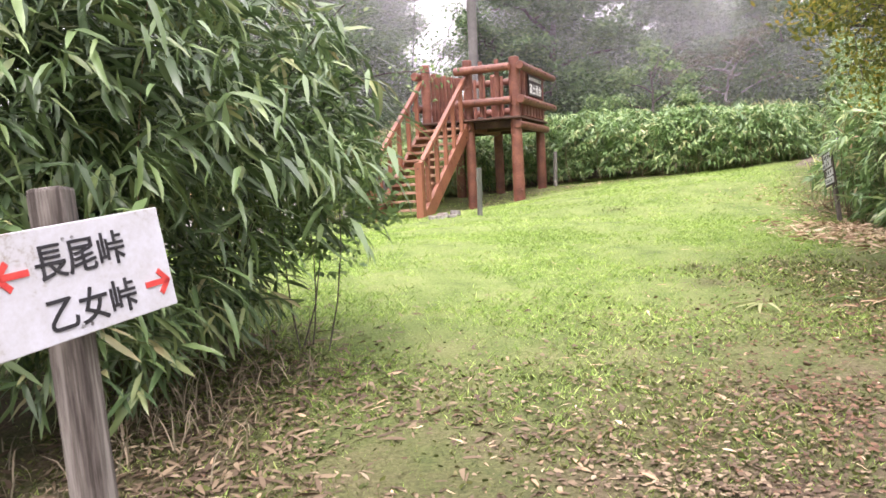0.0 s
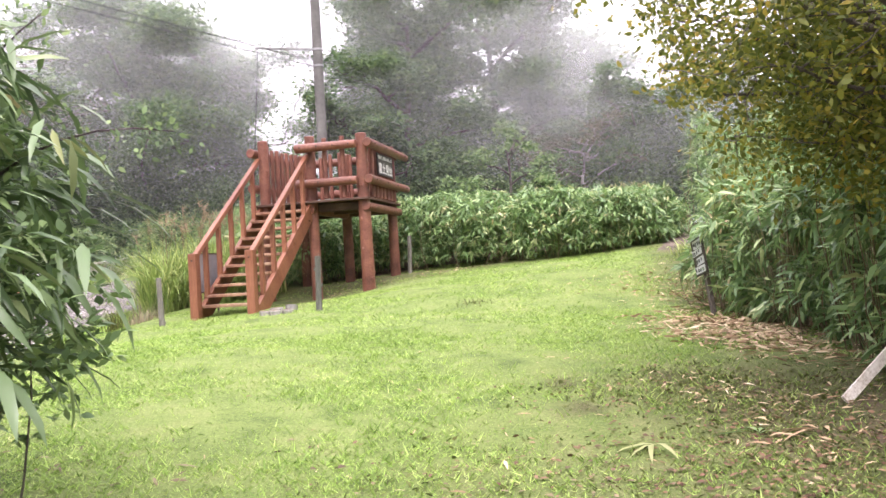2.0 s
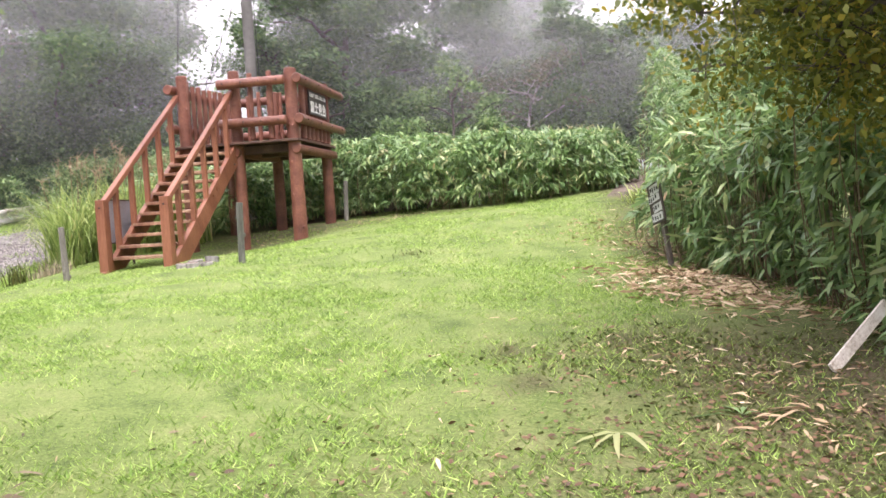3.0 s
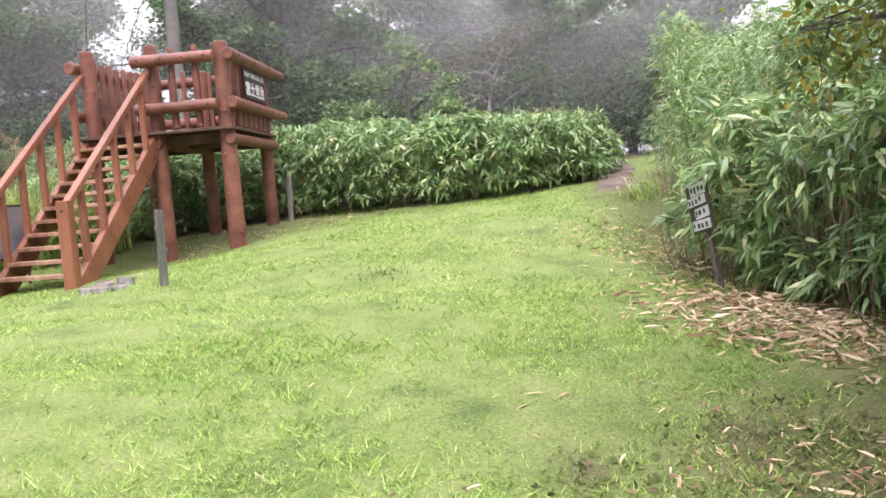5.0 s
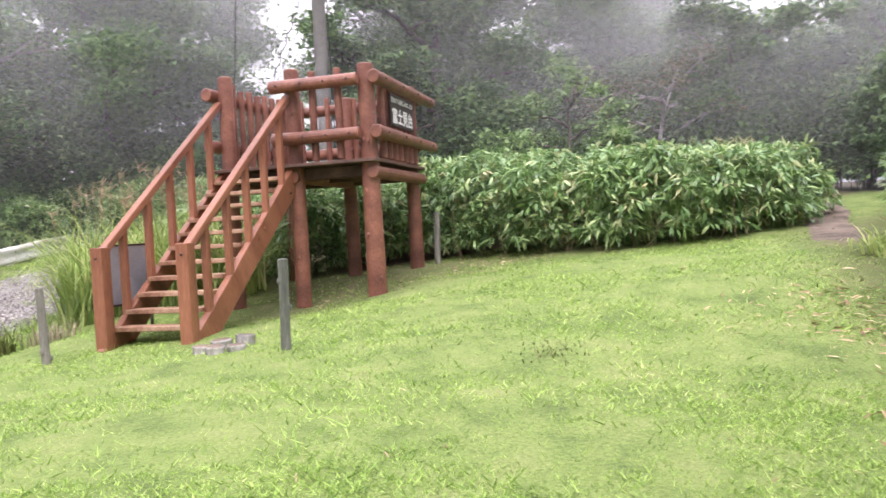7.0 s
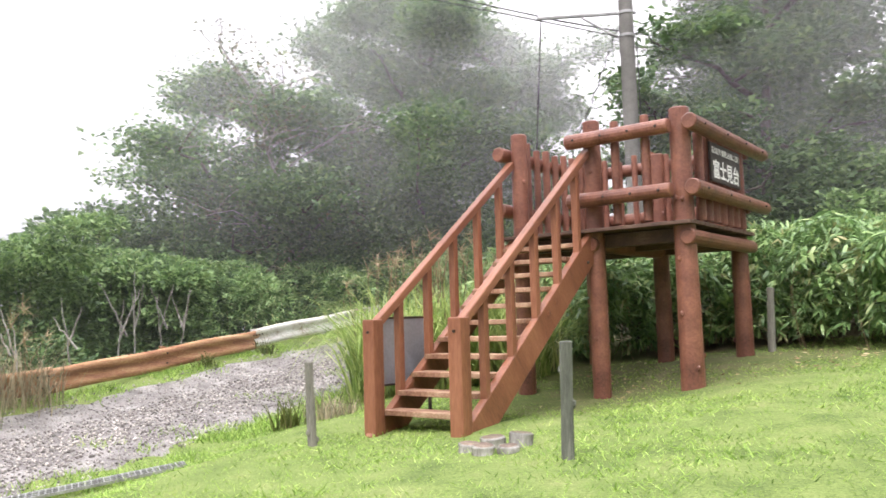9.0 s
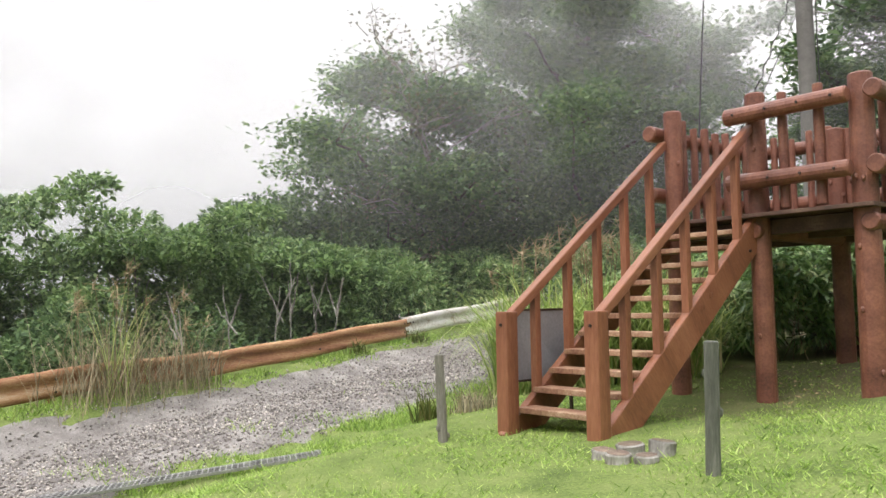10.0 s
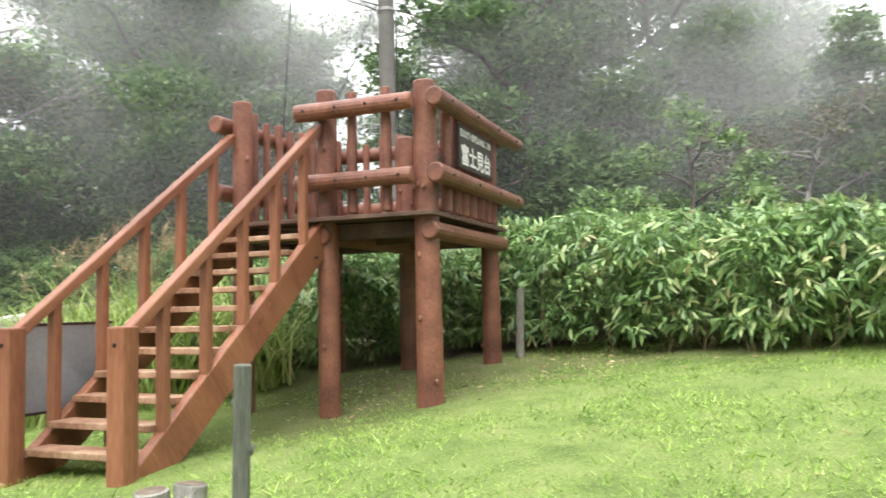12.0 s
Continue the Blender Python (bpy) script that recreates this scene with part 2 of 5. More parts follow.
def ground_material():
    """Short grass with bare, worn soil by the start of the path and along the bamboo, and reddish earth where the trail leads off."""
    m, n, l, b = shader("grassy_ground")
    tc = n.new("ShaderNodeTexCoord")
    co = tc.outputs["Object"]
    big, mid, fine = noise_node(n, l, co, 0.35, 4), noise_node(n, l, co, 2.2, 6, 0.65), noise_node(n, l, co, 45, 5, 0.7)
    grass = ramp_node(n, [(0.36, (0.06, 0.095, 0.025)), (0.5, (0.15, 0.205, 0.056)), (0.64, (0.27, 0.33, 0.11))])
    soil = ramp_node(n, [(0.36, (0.03, 0.022, 0.015)), (0.5, (0.075, 0.055, 0.035)), (0.66, (0.16, 0.125, 0.08))])
    mx = n.new("ShaderNodeMix")
    mx.inputs[0].default_value = 0.5
    l.new(mid.outputs["Fac"], mx.inputs[2])
    l.new(fine.outputs["Fac"], mx.inputs[3])
    l.new(mx.outputs[0], grass.inputs[0])
    l.new(mx.outputs[0], soil.inputs[0])
    worn = n.new("ShaderNodeAttribute")
    worn.attribute_name = "worn"
    jit = n.new("ShaderNodeMath")
    jit.operation = "MULTIPLY_ADD"
    jit.inputs[1].default_value, jit.inputs[2].default_value = 1.5, -0.75
    l.new(mid.outputs["Fac"], jit.inputs[0])
    add = n.new("ShaderNodeMath")
    add.operation, add.use_clamp = "ADD", True
    l.new(jit.outputs[0], add.inputs[0])
    l.new(worn.outputs["Fac"], add.inputs[1])
    fin = n.new("ShaderNodeMix")
    fin.data_type = "RGBA"
    l.new(add.outputs[0], fin.inputs[0])
    l.new(grass.outputs[0], fin.inputs[6])
    l.new(soil.outputs[0], fin.inputs[7])
    l.new(fin.outputs[2], b.inputs["Base Color"])
    b.inputs["Roughness"].default_value, b.inputs["Specular IOR Level"].default_value = 0.9, 0.2
    bp = n.new("ShaderNodeBump")
    bp.inputs["Strength"].default_value, bp.inputs["Distance"].default_value = 0.8, 0.02
    l.new(fine.outputs["Fac"], bp.inputs["Height"])
    l.new(bp.outputs[0], b.inputs["Normal"])
    return m


GROUND = ground_material()
GRAVEL = surface("gravel_bed", [(0.2, (0.12, 0.11, 0.103)), (0.5, (0.26, 0.243, 0.228)), (0.8, (0.44, 0.415, 0.39))], 2.5, 55, 0.9, 1.0, bump_dist=0.03, vary=0.0)
EARTH = surface("reddish_earth", [(0.3, (0.055, 0.042, 0.032)), (0.5, (0.12, 0.09, 0.068)), (0.75, (0.21, 0.165, 0.125))], 2.5, 40, 0.95, 0.7, vary=0.0)


# ---- mesh helpers ----
def mesh_from(name, verts, faces, material, attr=None):
    """A mesh from arrays: verts (n, 3), faces (m, k) with k = 3 or 4."""
    me = bpy.data.meshes.new(name)
    verts, faces = np.asarray(verts, np.float32), np.asarray(faces, np.int32)
    m, k = faces.shape
    me.vertices.add(len(verts))
    me.vertices.foreach_set("co", verts.ravel())
    me.loops.add(m * k)
    me.loops.foreach_set("vertex_index", faces.ravel())
    me.polygons.add(m)
    me.polygons.foreach_set("loop_start", np.arange(0, m * k, k, dtype=np.int32))
    me.update(calc_edges=True)
    me.validate()
    me.materials.append(material)
    return me


def stuff(name, verts, faces, material, parent=None, label="", category="", kind=""):
    ob = new(name, mesh_from(name, verts, faces, material))
    if parent:
        ob.parent = parent
    return tagged(ob, label, category, "", kind)


def part(name, bm, material, parent=None, label="", m=None, smooth=False):
    """Links a bmesh as one mesh object under a thing or a part."""
    me = bpy.data.meshes.new(name)
    bm.to_mesh(me)
    bm.free()
    me.materials.append(material)
    if smooth:
        me.polygons.foreach_set("use_smooth", np.ones(len(me.polygons), bool))
    ob = new(name, me)
    if parent:
        ob.parent = parent
    if m is not None:
        ob.matrix_local = m
    return tagged(ob, label)


def thing(name, m, label, category, group=""):
    ob = new(name)
    ob.empty_display_size = 0.1
    ob.matrix_world = m
    return tagged(ob, label, category, group)


def box_bm(sx, sy, sz, bevel=0.008, at=(0, 0, 0)):
    bm = bmesh.new()
    bmesh.ops.create_cube(bm, size=1.0)
    bmesh.ops.scale(bm, vec=(sx, sy, sz), verts=bm.verts)
    bmesh.ops.translate(bm, vec=at, verts=bm.verts)
    if bevel:
        bmesh.ops.bevel(bm, geom=bm.edges[:], offset=min(bevel, 0.4 * min(sx, sy, sz)), segments=2, affect="EDGES", profile=0.5)
    return bm


def log_bm(r0, r1, length, seed=0, sides=18, rings=9, wobble=0.03, chamfer=0.012, knots=0):
    """A round, slightly uneven log along +z from 0 to length, with chamfered ends and knots."""
    rng = np.random.default_rng(seed)
    ph = rng.uniform(0, 6.28, 6)
    bm = bmesh.new()
    zs = [0, chamfer] + list(np.linspace(0, length, rings)[1:-1]) + [length - chamfer, length]
    loops = []
    kn = [(rng.uniform(0.1, 0.95) * length, rng.uniform(0, 6.28)) for _ in range(knots)]
    for i, z in enumerate(zs):
        t = z / length
        r = r0 + (r1 - r0) * t
        if i in (0, len(zs) - 1):
            r -= chamfer
        ring = []
        for k in range(sides):
            a = 2 * math.pi * k / sides
            f = 1 + wobble * (math.sin(2 * a + ph[0] + 3 * t) + 0.6 * math.sin(3 * a + ph[1] - 5 * t) + 0.5 * math.sin(7 * t + ph[2]))
            ring.append(bm.verts.new((r * f * math.cos(a), r * f * math.sin(a), z)))
        loops.append(ring)
    for A, B in zip(loops, loops[1:]):
        for k in range(sides):
            bm.faces.new((A[k], A[(k + 1) % sides], B[(k + 1) % sides], B[k]))
    bm.faces.new(loops[0][::-1])
    bm.faces.new(loops[-1])
    for z, a in kn:
        r = r0 + (r1 - r0) * z / length
        geom = bmesh.ops.create_icosphere(bm, subdivisions=1, radius=0.024)
        bmesh.ops.scale(bm, vec=(1, 1, 1.5), verts=geom["verts"])
        bmesh.ops.translate(bm, vec=(r * math.cos(a), r * math.sin(a), z), verts=geom["verts"])
    return bm


def along(p, q):
    """The pose whose +z runs from p to q, standing at p."""
    d = Vector(q) - Vector(p)
    return Matrix.Translation(p) @ d.to_track_quat("Z", "Y").to_matrix().to_4x4()


def tube(points, radii, sides=6):
    """Verts and quads of a tapering tube through points."""
    P, R = np.asarray(points, float), np.asarray(radii, float)
    T = np.gradient(P, axis=0)
    T /= np.linalg.norm(T, axis=1)[:, None] + 1e-9
    ref = np.where(np.abs(T[:, 2:3]) > 0.9, np.array([[1.0, 0, 0]]), np.array([[0, 0, 1.0]]))
    U = np.cross(T, ref)
    U /= np.linalg.norm(U, axis=1)[:, None] + 1e-9
    W = np.cross(T, U)
    a = np.arange(sides) * 2 * np.pi / sides
    V = P[:, None] + R[:, None, None] * (np.cos(a)[None, :, None] * U[:, None] + np.sin(a)[None, :, None] * W[:, None])
    n = len(P)
    i, k = np.meshgrid(np.arange(n - 1), np.arange(sides), indexing="ij")
    F = np.stack([i * sides + k, i * sides + (k + 1) % sides, (i + 1) * sides + (k + 1) % sides, (i + 1) * sides + k], -1).reshape(-1, 4)
    return V.reshape(-1, 3), F


def gather(pieces):
    """Joins (verts, faces) pieces of one face size."""
    vs, fs, o = [], [], 0
    for v, f in pieces:
        vs.append(v)
        fs.append(f + o)
        o += len(v)
    return np.concatenate(vs), np.concatenate(fs)


# leaf shapes: along +x, 1 long, facing +z
BLADE_V = np.array([(0, 0, 0), (0.3, 0.07, -0.015), (0.3, -0.07, -0.015), (0.66, 0.055, -0.1), (0.66, -0.055, -0.1), (1, 0, -0.25)])
BLADE_F = np.array([(0, 2, 1), (1, 2, 4), (1, 4, 3), (3, 4, 5)])
FOLD_V = np.array([(0, 0, 0), (0.32, 0.066, 0.015), (0.32, 0, -0.005), (0.32, -0.066, 0.015), (0.74, 0.048, -0.11), (0.74, 0, -0.13), (0.74, -0.048, -0.11), (1, 0, -0.27)])
FOLD_F = np.array([(0, 2, 1), (0, 3, 2), (1, 2, 5), (1, 5, 4), (2, 3, 6), (2, 6, 5), (4, 5, 7), (5, 6, 7)])
OVAL_V = np.array([(0, 0, 0), (0.4, 0.26, 0.03), (0.4, -0.26, 0.03), (0.75, 0.17, -0.02), (0.75, -0.17, -0.02), (1, 0, -0.1)])
OVAL_F = BLADE_F
RHOMB_V = np.array([(0, 0, 0), (0.5, 0.3, 0.05), (1, 0, -0.05), (0.5, -0.3, 0.05)])
RHOMB_F = np.array([(0, 3, 1), (1, 3, 2)])
CHIP_V = np.array([(0, 0, 0), (0.7, 0.38, 0.03), (1, -0.22, -0.06)])
CHIP_F = np.array([(0, 2, 1)])
GRASS_V = np.array([(0, 0.5, 0), (0, -0.5, 0), (1, 0, -0.15)])
GRASS_F = np.array([(0, 1, 2)])


def unit(a):
    return a / (np.linalg.norm(a, axis=-1, keepdims=True) + 1e-9)


def spread(rng, shape, pos, direction, length, width=1.0, roll=0.6):
    """Copies a leaf shape to every pos, pointing along direction, facing up as far as it may."""
    V, F = shape
    n = len(pos)
    X = unit(direction)
    up = np.array([0, 0, 1.0]) + rng.normal(0, roll, (n, 3))
    Y = unit(np.cross(up, X))
    Z = np.cross(X, Y)
    L = np.broadcast_to(length, (n,))[:, None, None]
    W = np.broadcast_to(width, (n,))[:, None, None]
    out = pos[:, None] + L * (V[None, :, 0:1] * X[:, None] + W * V[None, :, 1:2] * Y[:, None] + V[None, :, 2:3] * Z[:, None])
    faces = (np.arange(n)[:, None, None] * len(V) + F[None]).reshape(-1, 3)
    return out.reshape(-1, 3), faces


# ---- ground ----
def soft(x, k=1.0):
    return np.logaddexp(0, x / k) * k
def step(a, b, x):
    t = np.clip((x - a) / (b - a), 0, 1)
    return t * t * (3 - 2 * t)
def ground_z(x, y):
    x, y = np.asarray(x, float), np.asarray(y, float)
    yy = np.clip(y, -12, 60)
    lawn = -0.03 + 0.1 * yy - 0.057 * soft(yy - 10.5)
    lawn = lawn + 0.09 * (np.clip(x, -8, 14) - 3) * step(9.6, 13.2, yy)
    s = ((x + 1.4) * 0.92 - (y - 16.4) * 0.38)          # metres from the road's near edge, lawn side positive
    road = 0.74 + 0.115 * (np.clip(y, -14, 60) - 16.4)
    road = road + (0.19 + 0.13 * (1 - step(15.5, 18.5, y))) * step(2.3, 3.2, -s)
    lawn = lawn - 0.155 * np.exp(-((x - 3.0) ** 2 + (y - 16.4) ** 2) / 1.9)
    z = road + (lawn - road) * step(-0.1, 1.8, s)
    z = z - 0.55 * soft(-s - 5.0, 0.5) * step(0, 1.5, -s - 3.6)
    return np.maximum(z, -14)


def gz(x, y):
    return float(ground_z(x, y))


def worn_amount(x, y):
    """How bare the ground is: by the start, along the bamboo on both sides, and on the trail."""
    w = 0.9 * (1 - step(1.5, 6.2, y - 0.35 * (x - 1)))
    w = np.maximum(w, 0.85 * (1 - step(-0.7, 0.4, x)) * (1 - step(4.6, 6.2, y)))
    edge = 6.3 + 0.55 * np.clip(y - 9.5, 0, 12)
    w = np.maximum(w, 0.55 * step(-0.5, 0.6, x - edge) * (1 - step(14, 16, y)))
    w = np.maximum(w, 0.85 * step(2.6, 4.8, x) * (1 - step(5.5, 8.0, y)))
    w = np.maximum(w, 0.5 * step(15.6, 17.2, y + 0.9 * np.abs(x - 6.0) * 0.4) * step(1.5, 3, x) * (1 - step(9, 10, x)))
    w = np.maximum(w, step(17.8, 19.0, y) * step(3.0, 4.5, x))
    w = np.maximum(w, 0.62 * (1 - step(0.7, 1.9, np.hypot(x - 3.9, y - 17.3))))
    for cx, cy, r in ((3.3, 6.05, 0.24), (3.5, 6.75, 0.22), (2.7, 3.2, 0.7), (1.6, 2.6, 0.5), (4.4, 6.7, 0.3)):
        w = np.maximum(w, 0.75 * (1 - step(0.3 * r, 1.2 * r, np.hypot(x - cx, y - cy))))
    return np.clip(w, 0, 1)


def axis(lo, hi, fine_lo, fine_hi, d):
    inner = np.arange(fine_lo, fine_hi, d)
    a = fine_lo - np.geomspace(0.4, fine_lo - lo, 26)[::-1]
    b = fine_hi + np.geomspace(0.2, hi - fine_hi, 26)
    return np.concatenate([a, inner, b])


def make_ground():
    xs, ys = axis(-500, 500, -8, 14, 0.18), axis(-400, 600, -3, 26, 0.18)
    X, Y = np.meshgrid(xs, ys)
    rng = np.random.default_rng(3)
    Z = ground_z(X, Y)
    near = (np.abs(X - 3) < 14) & (np.abs(Y - 11) < 18)
    Z = Z + near * (0.018 * np.sin(2.1 * X + 1.3 * Y) * np.sin(1.7 * Y - 0.6 * X) + rng.normal(0, 0.004, X.shape))
    V = np.stack([X, Y, Z], -1).reshape(-1, 3)
    r, c = X.shape
    i, k = np.meshgrid(np.arange(r - 1), np.arange(c - 1), indexing="ij")
    F = np.stack([i * c + k, i * c + k + 1, (i + 1) * c + k + 1, (i + 1) * c + k], -1).reshape(-1, 4)
    ob = stuff("ground", V, F, GROUND, label="sloping lawn of short grass with bare worn patches", category="ground", kind="structure")
    at = ob.data.attributes.new("worn", "FLOAT", "POINT")
    at.data.foreach_set("value", worn_amount(V[:, 0], V[:, 1]).astype(np.float32))
    ob.data.polygons.foreach_set("use_smooth", np.ones(len(F), bool))
    return ob


make_ground()


def strip(name, centre, half, lift, material, label, category, edge=0.25, seed=1):
    """A sheet laid on the ground along a centre line, with a ragged edge."""
    rng = np.random.default_rng(seed)
    C = np.asarray(centre, float)
    t = np.linspace(0, 1, len(C))
    tt = np.linspace(0, 1, 140)
    P = np.stack([np.interp(tt, t, C[:, k]) for k in (0, 1)], -1)
    T = unit(np.gradient(P, axis=0))
    N = np.stack([-T[:, 1], T[:, 0]], -1)
    across = np.linspace(-1, 1, 13)
    wob = np.cumsum(rng.normal(0, 0.08, (140, 2)), 0)
    wob = edge * np.tanh(wob - wob.mean(0)) + rng.normal(0, edge * 0.15, (140, 2))
    H = np.where(across[None] > 0, half + wob[:, :1], half + wob[:, 1:]) * across[None]
    Q = P[:, None] + H[..., None] * N[:, None]
    Z = ground_z(Q[..., 0], Q[..., 1]) + lift * (1 - np.abs(across)[None] ** 6) - 0.02 * (np.abs(across)[None] > 0.99)
    V = np.concatenate([Q, Z[..., None]], -1).reshape(-1, 3)
    i, k = np.meshgrid(np.arange(139), np.arange(12), indexing="ij")
    F = np.stack([i * 13 + k, (i + 1) * 13 + k, (i + 1) * 13 + k + 1, i * 13 + k + 1], -1).reshape(-1, 4)
    return stuff(name, V, F, material, label=label, category=category, kind="structure")


def road_point(along_y, off):
    """A point by the road: off metres beyond its near edge (away from the lawn)."""
    return (-1.4 + 0.413 * (along_y - 16.4) - off * 0.92, along_y + off * 0.38)


strip("road", [road_point(y, 1.55) for y in (-6, 4, 12, 18, 24, 32, 44)], 1.5, 0.022, GRAVEL, "grey gravel lane with grassy edges", "road", 0.3)
strip("trail", [(8.9, 13.3), (10.2, 15.0), (11.5, 16.3), (12.5, 18.0), (13.1, 19.4), (13.5, 20.4)], 0.24, 0.02, EARTH, "narrow dark earth footpath", "path", 0.2)


# ---- lookout platform ----
UX, VX = Vector((0.857, -0.515, 0)), Vector((0.515, 0.857, 0))
TOWER = Vector((4.03, 16.03, 0))
DECK_Z = 3.04
STAIR_Z = 1.06


def tw(u, v, z):
    return TOWER + UX * u + VX * v + Vector((0, 0, z))


def on_tower(u, v, z):
    """A pose with x along the front edge, y towards the back."""
    p = tw(u, v, z)
    return Matrix.Translation(p) @ Matrix.Rotation(math.atan2(UX.y, UX.x), 4, "Z")


def bolt(parent, p, direction):
    bm = bmesh.new()
    bmesh.ops.create_cone(bm, cap_ends=True, segments=8, radius1=0.017, radius2=0.013, depth=0.02)
    return part("bolt", bm, DARK_STEEL, parent, m=along(p, Vector(p) + Vector(direction)))


def lookout():
    base = thing("lookout_platform", Matrix.Identity(4), "red-brown stained timber lookout platform with log rails and stairs", "lookout platform")
    posts = [(-0.0, 0.0, 0.126, 0.11, 4.28), (-1.05, 0.0, 0.108, 0.098, 4.31), (-2.04, 0.0, 0.108, 0.1, 4.31), (-0.03, 1.9, 0.11, 0.1, 4.27), (-1.05, 1.88, 0.11, 0.1, 4.2), (-2.04, 1.88, 0.11, 0.1, 4.25)]
    for k, (u, v, r0, r1, top) in enumerate(posts):
        p = tw(u, v, 0)
        z0 = gz(p.x, p.y) - 0.25
        part("post", log_bm(r0, r1, top - z0, 20 + k, 20, 14, 0.02, 0.015, knots=16 if k == 0 else 7), RED_LOG, base, m=Matrix.Translation((p.x, p.y, z0)), smooth=False)
    # deck frame and boards; beams share the darkened colour that paints in underside shade
    for v, u0, u1 in ((0.12, -2.0, -0.05), (1.88, -2.0, -0.05), (0.95, -2.1, 0.0)):
        part("beam", box_bm(u1 - u0, 0.12, 0.15, 0.01), SHADED_DECK, base, m=on_tower((u0 + u1) / 2, v, DECK_Z - 0.13))
    for u in (-2.14, -1.05, 0.08):
        part("beam", log_bm(0.085, 0.08, 2.2, 60 + int(u * 9), 14, 6, 0.02), RED_LOG, base, m=along(tw(u, -0.15, DECK_Z - 0.17), tw(u, 2.05, DECK_Z - 0.17)))
    for k in range(15):
        v = -0.16 + k * 0.148
        part("deck_board", box_bm(2.36, 0.138, 0.04, 0.006), SHADED_DECK, base, m=on_tower(-1.03, v, DECK_Z - 0.022 + 0.002 * (k % 3)))
    # log rails: front (right of the stairs), right side, back, left side
    rails = [((-1.27, -0.2), (-0.04, -0.2)), ((0.2, -0.27), (0.2, 2.32)), ((-2.3, 2.02), (0.1, 2.02)), ((-2.2, -0.24), (-2.2, 2.2))]
    for s, (a, b) in enumerate(rails):
        for z in (3.37, 4.06):
            p, q = tw(*a, z), tw(*b, z)
            rail = part("rail", log_bm(0.088, 0.08, (q - p).length, 80 + s + int(z * 10), 16, 8, 0.015, 0.014), RED_LOG, base, m=along(p, q))
            d = (q - p).normalized()
            side = Vector((d.y, -d.x, 0))
            if (tw(-1, 1, z) - p).dot(side) > 0:
                side = -side
            for f in (0.1, 0.38, 0.64, 0.9):
                bolt(base, p + (q - p) * f + side * 0.086, side)
    # balusters stand just inside the rails
    rng = random.Random(5)
    rows = [[(-0.72, -0.09), (-0.36, -0.09)], [(0.09, 0.28 + 0.235 * k) for k in range(7)], [(-1.83 + 0.225 * k, 1.92) for k in range(8)], [(-2.09, 0.27 + 0.235 * k) for k in range(7)]]
    for row in rows:
        for k, (u, v) in enumerate(row):
            r = rng.uniform(0.043, 0.055)
            part("baluster", log_bm(r, r * 0.95, rng.uniform(1.1, 1.19), rng.randrange(999), 12, 5, 0.02, 0.008), RED_LOG, base, m=Matrix.Translation(tw(u, v, DECK_Z + 0.03)))
    for u, v, w in ((-0.22, 0.2, 0.15), (-0.3, 1.75, 0.13)):
        part("baluster", box_bm(w, 0.05, 1.0, 0.01), RED, base, m=on_tower(u, 1.86, DECK_Z + 0.53) if v > 1 else on_tower(-0.2, 1.86, DECK_Z + 0.53))
    # stairs
    n, v0, v1 = 12, -2.62, -0.02
    rise, going = (DECK_Z - STAIR_Z) / n, (v1 - v0) / n
    slope = math.atan2(rise, going)
    for k in range(1, n):
        part("tread", box_bm(0.96, 0.235, 0.05, 0.008), TREAD, base, m=on_tower(-1.59, v0 + (k - 0.55) * going + 0.07, STAIR_Z + k * rise - 0.02))
    length = math.hypot(DECK_Z - STAIR_Z + 0.16, v1 - v0 + 0.12)
    for u in (-1.08, -2.1):
        mid = on_tower(u, (v0 + v1) / 2 + 0.03, (STAIR_Z + DECK_Z) / 2 - 0.12) @ Matrix.Rotation(slope, 4, "X")
        part("stringer", box_bm(0.085, length, 0.3, 0.012), RED, base, m=mid)
        p = tw(u, v0 - 0.03, 0)
        z0 = gz(p.x, p.y) - 0.2
        nt = 2.09
        part("newel", box_bm(0.145, 0.145, nt - z0, 0.012), RED, base, m=on_tower(u, v0 - 0.03, (nt + z0) / 2))
        bolt(base, tw(u, v0 - 0.105, nt - 0.12), -VX)
        a, b = tw(u, v0 + 0.02, nt - 0.04), tw(u, -0.1, 3.93)
        rail = part("handrail", box_bm(0.09, 0.085, (b - a).length + 0.02, 0.012), RED, base, m=along(a, b) @ Matrix.Translation((0, 0, (b - a).length / 2)) @ Matrix.Rotation(0.0, 4, "Z"))
        for k in range(5):
            f = (k + 0.75) / 5.35
            v = v0 + f * (v1 - v0 - 0.1)
            zb = STAIR_Z + (v - v0) / going * rise + 0.0
            zt = a.z + (b.z - a.z) * (v - v0 - 0.02) / (-0.1 - v0 - 0.02)
            part("stair_baluster", box_bm(0.075, 0.075, zt - zb, 0.008), RED, base, m=on_tower(u, v, (zt + zb) / 2))
        for v in (-1.15, -1.0):
            zc = STAIR_Z + (v - v0) / going * rise - 0.08
            part("tenon_end", box_bm(0.11, 0.05, 0.05, 0.004), RED, base, m=on_tower(u, v, zc))
        bolt(base, tw(u + 0.05 * (1 if u > -1.5 else -1), -0.25, 2.66), UX * (1 if u > -1.5 else -1))
    # name board on the right side, between the two rails
    board = part("name_board", box_bm(0.03, 1.0, 0.44, 0.005), DARK_BOARD, base, "dark brown board with white lettering", m=on_tower(0.165, 0.92, 3.735))
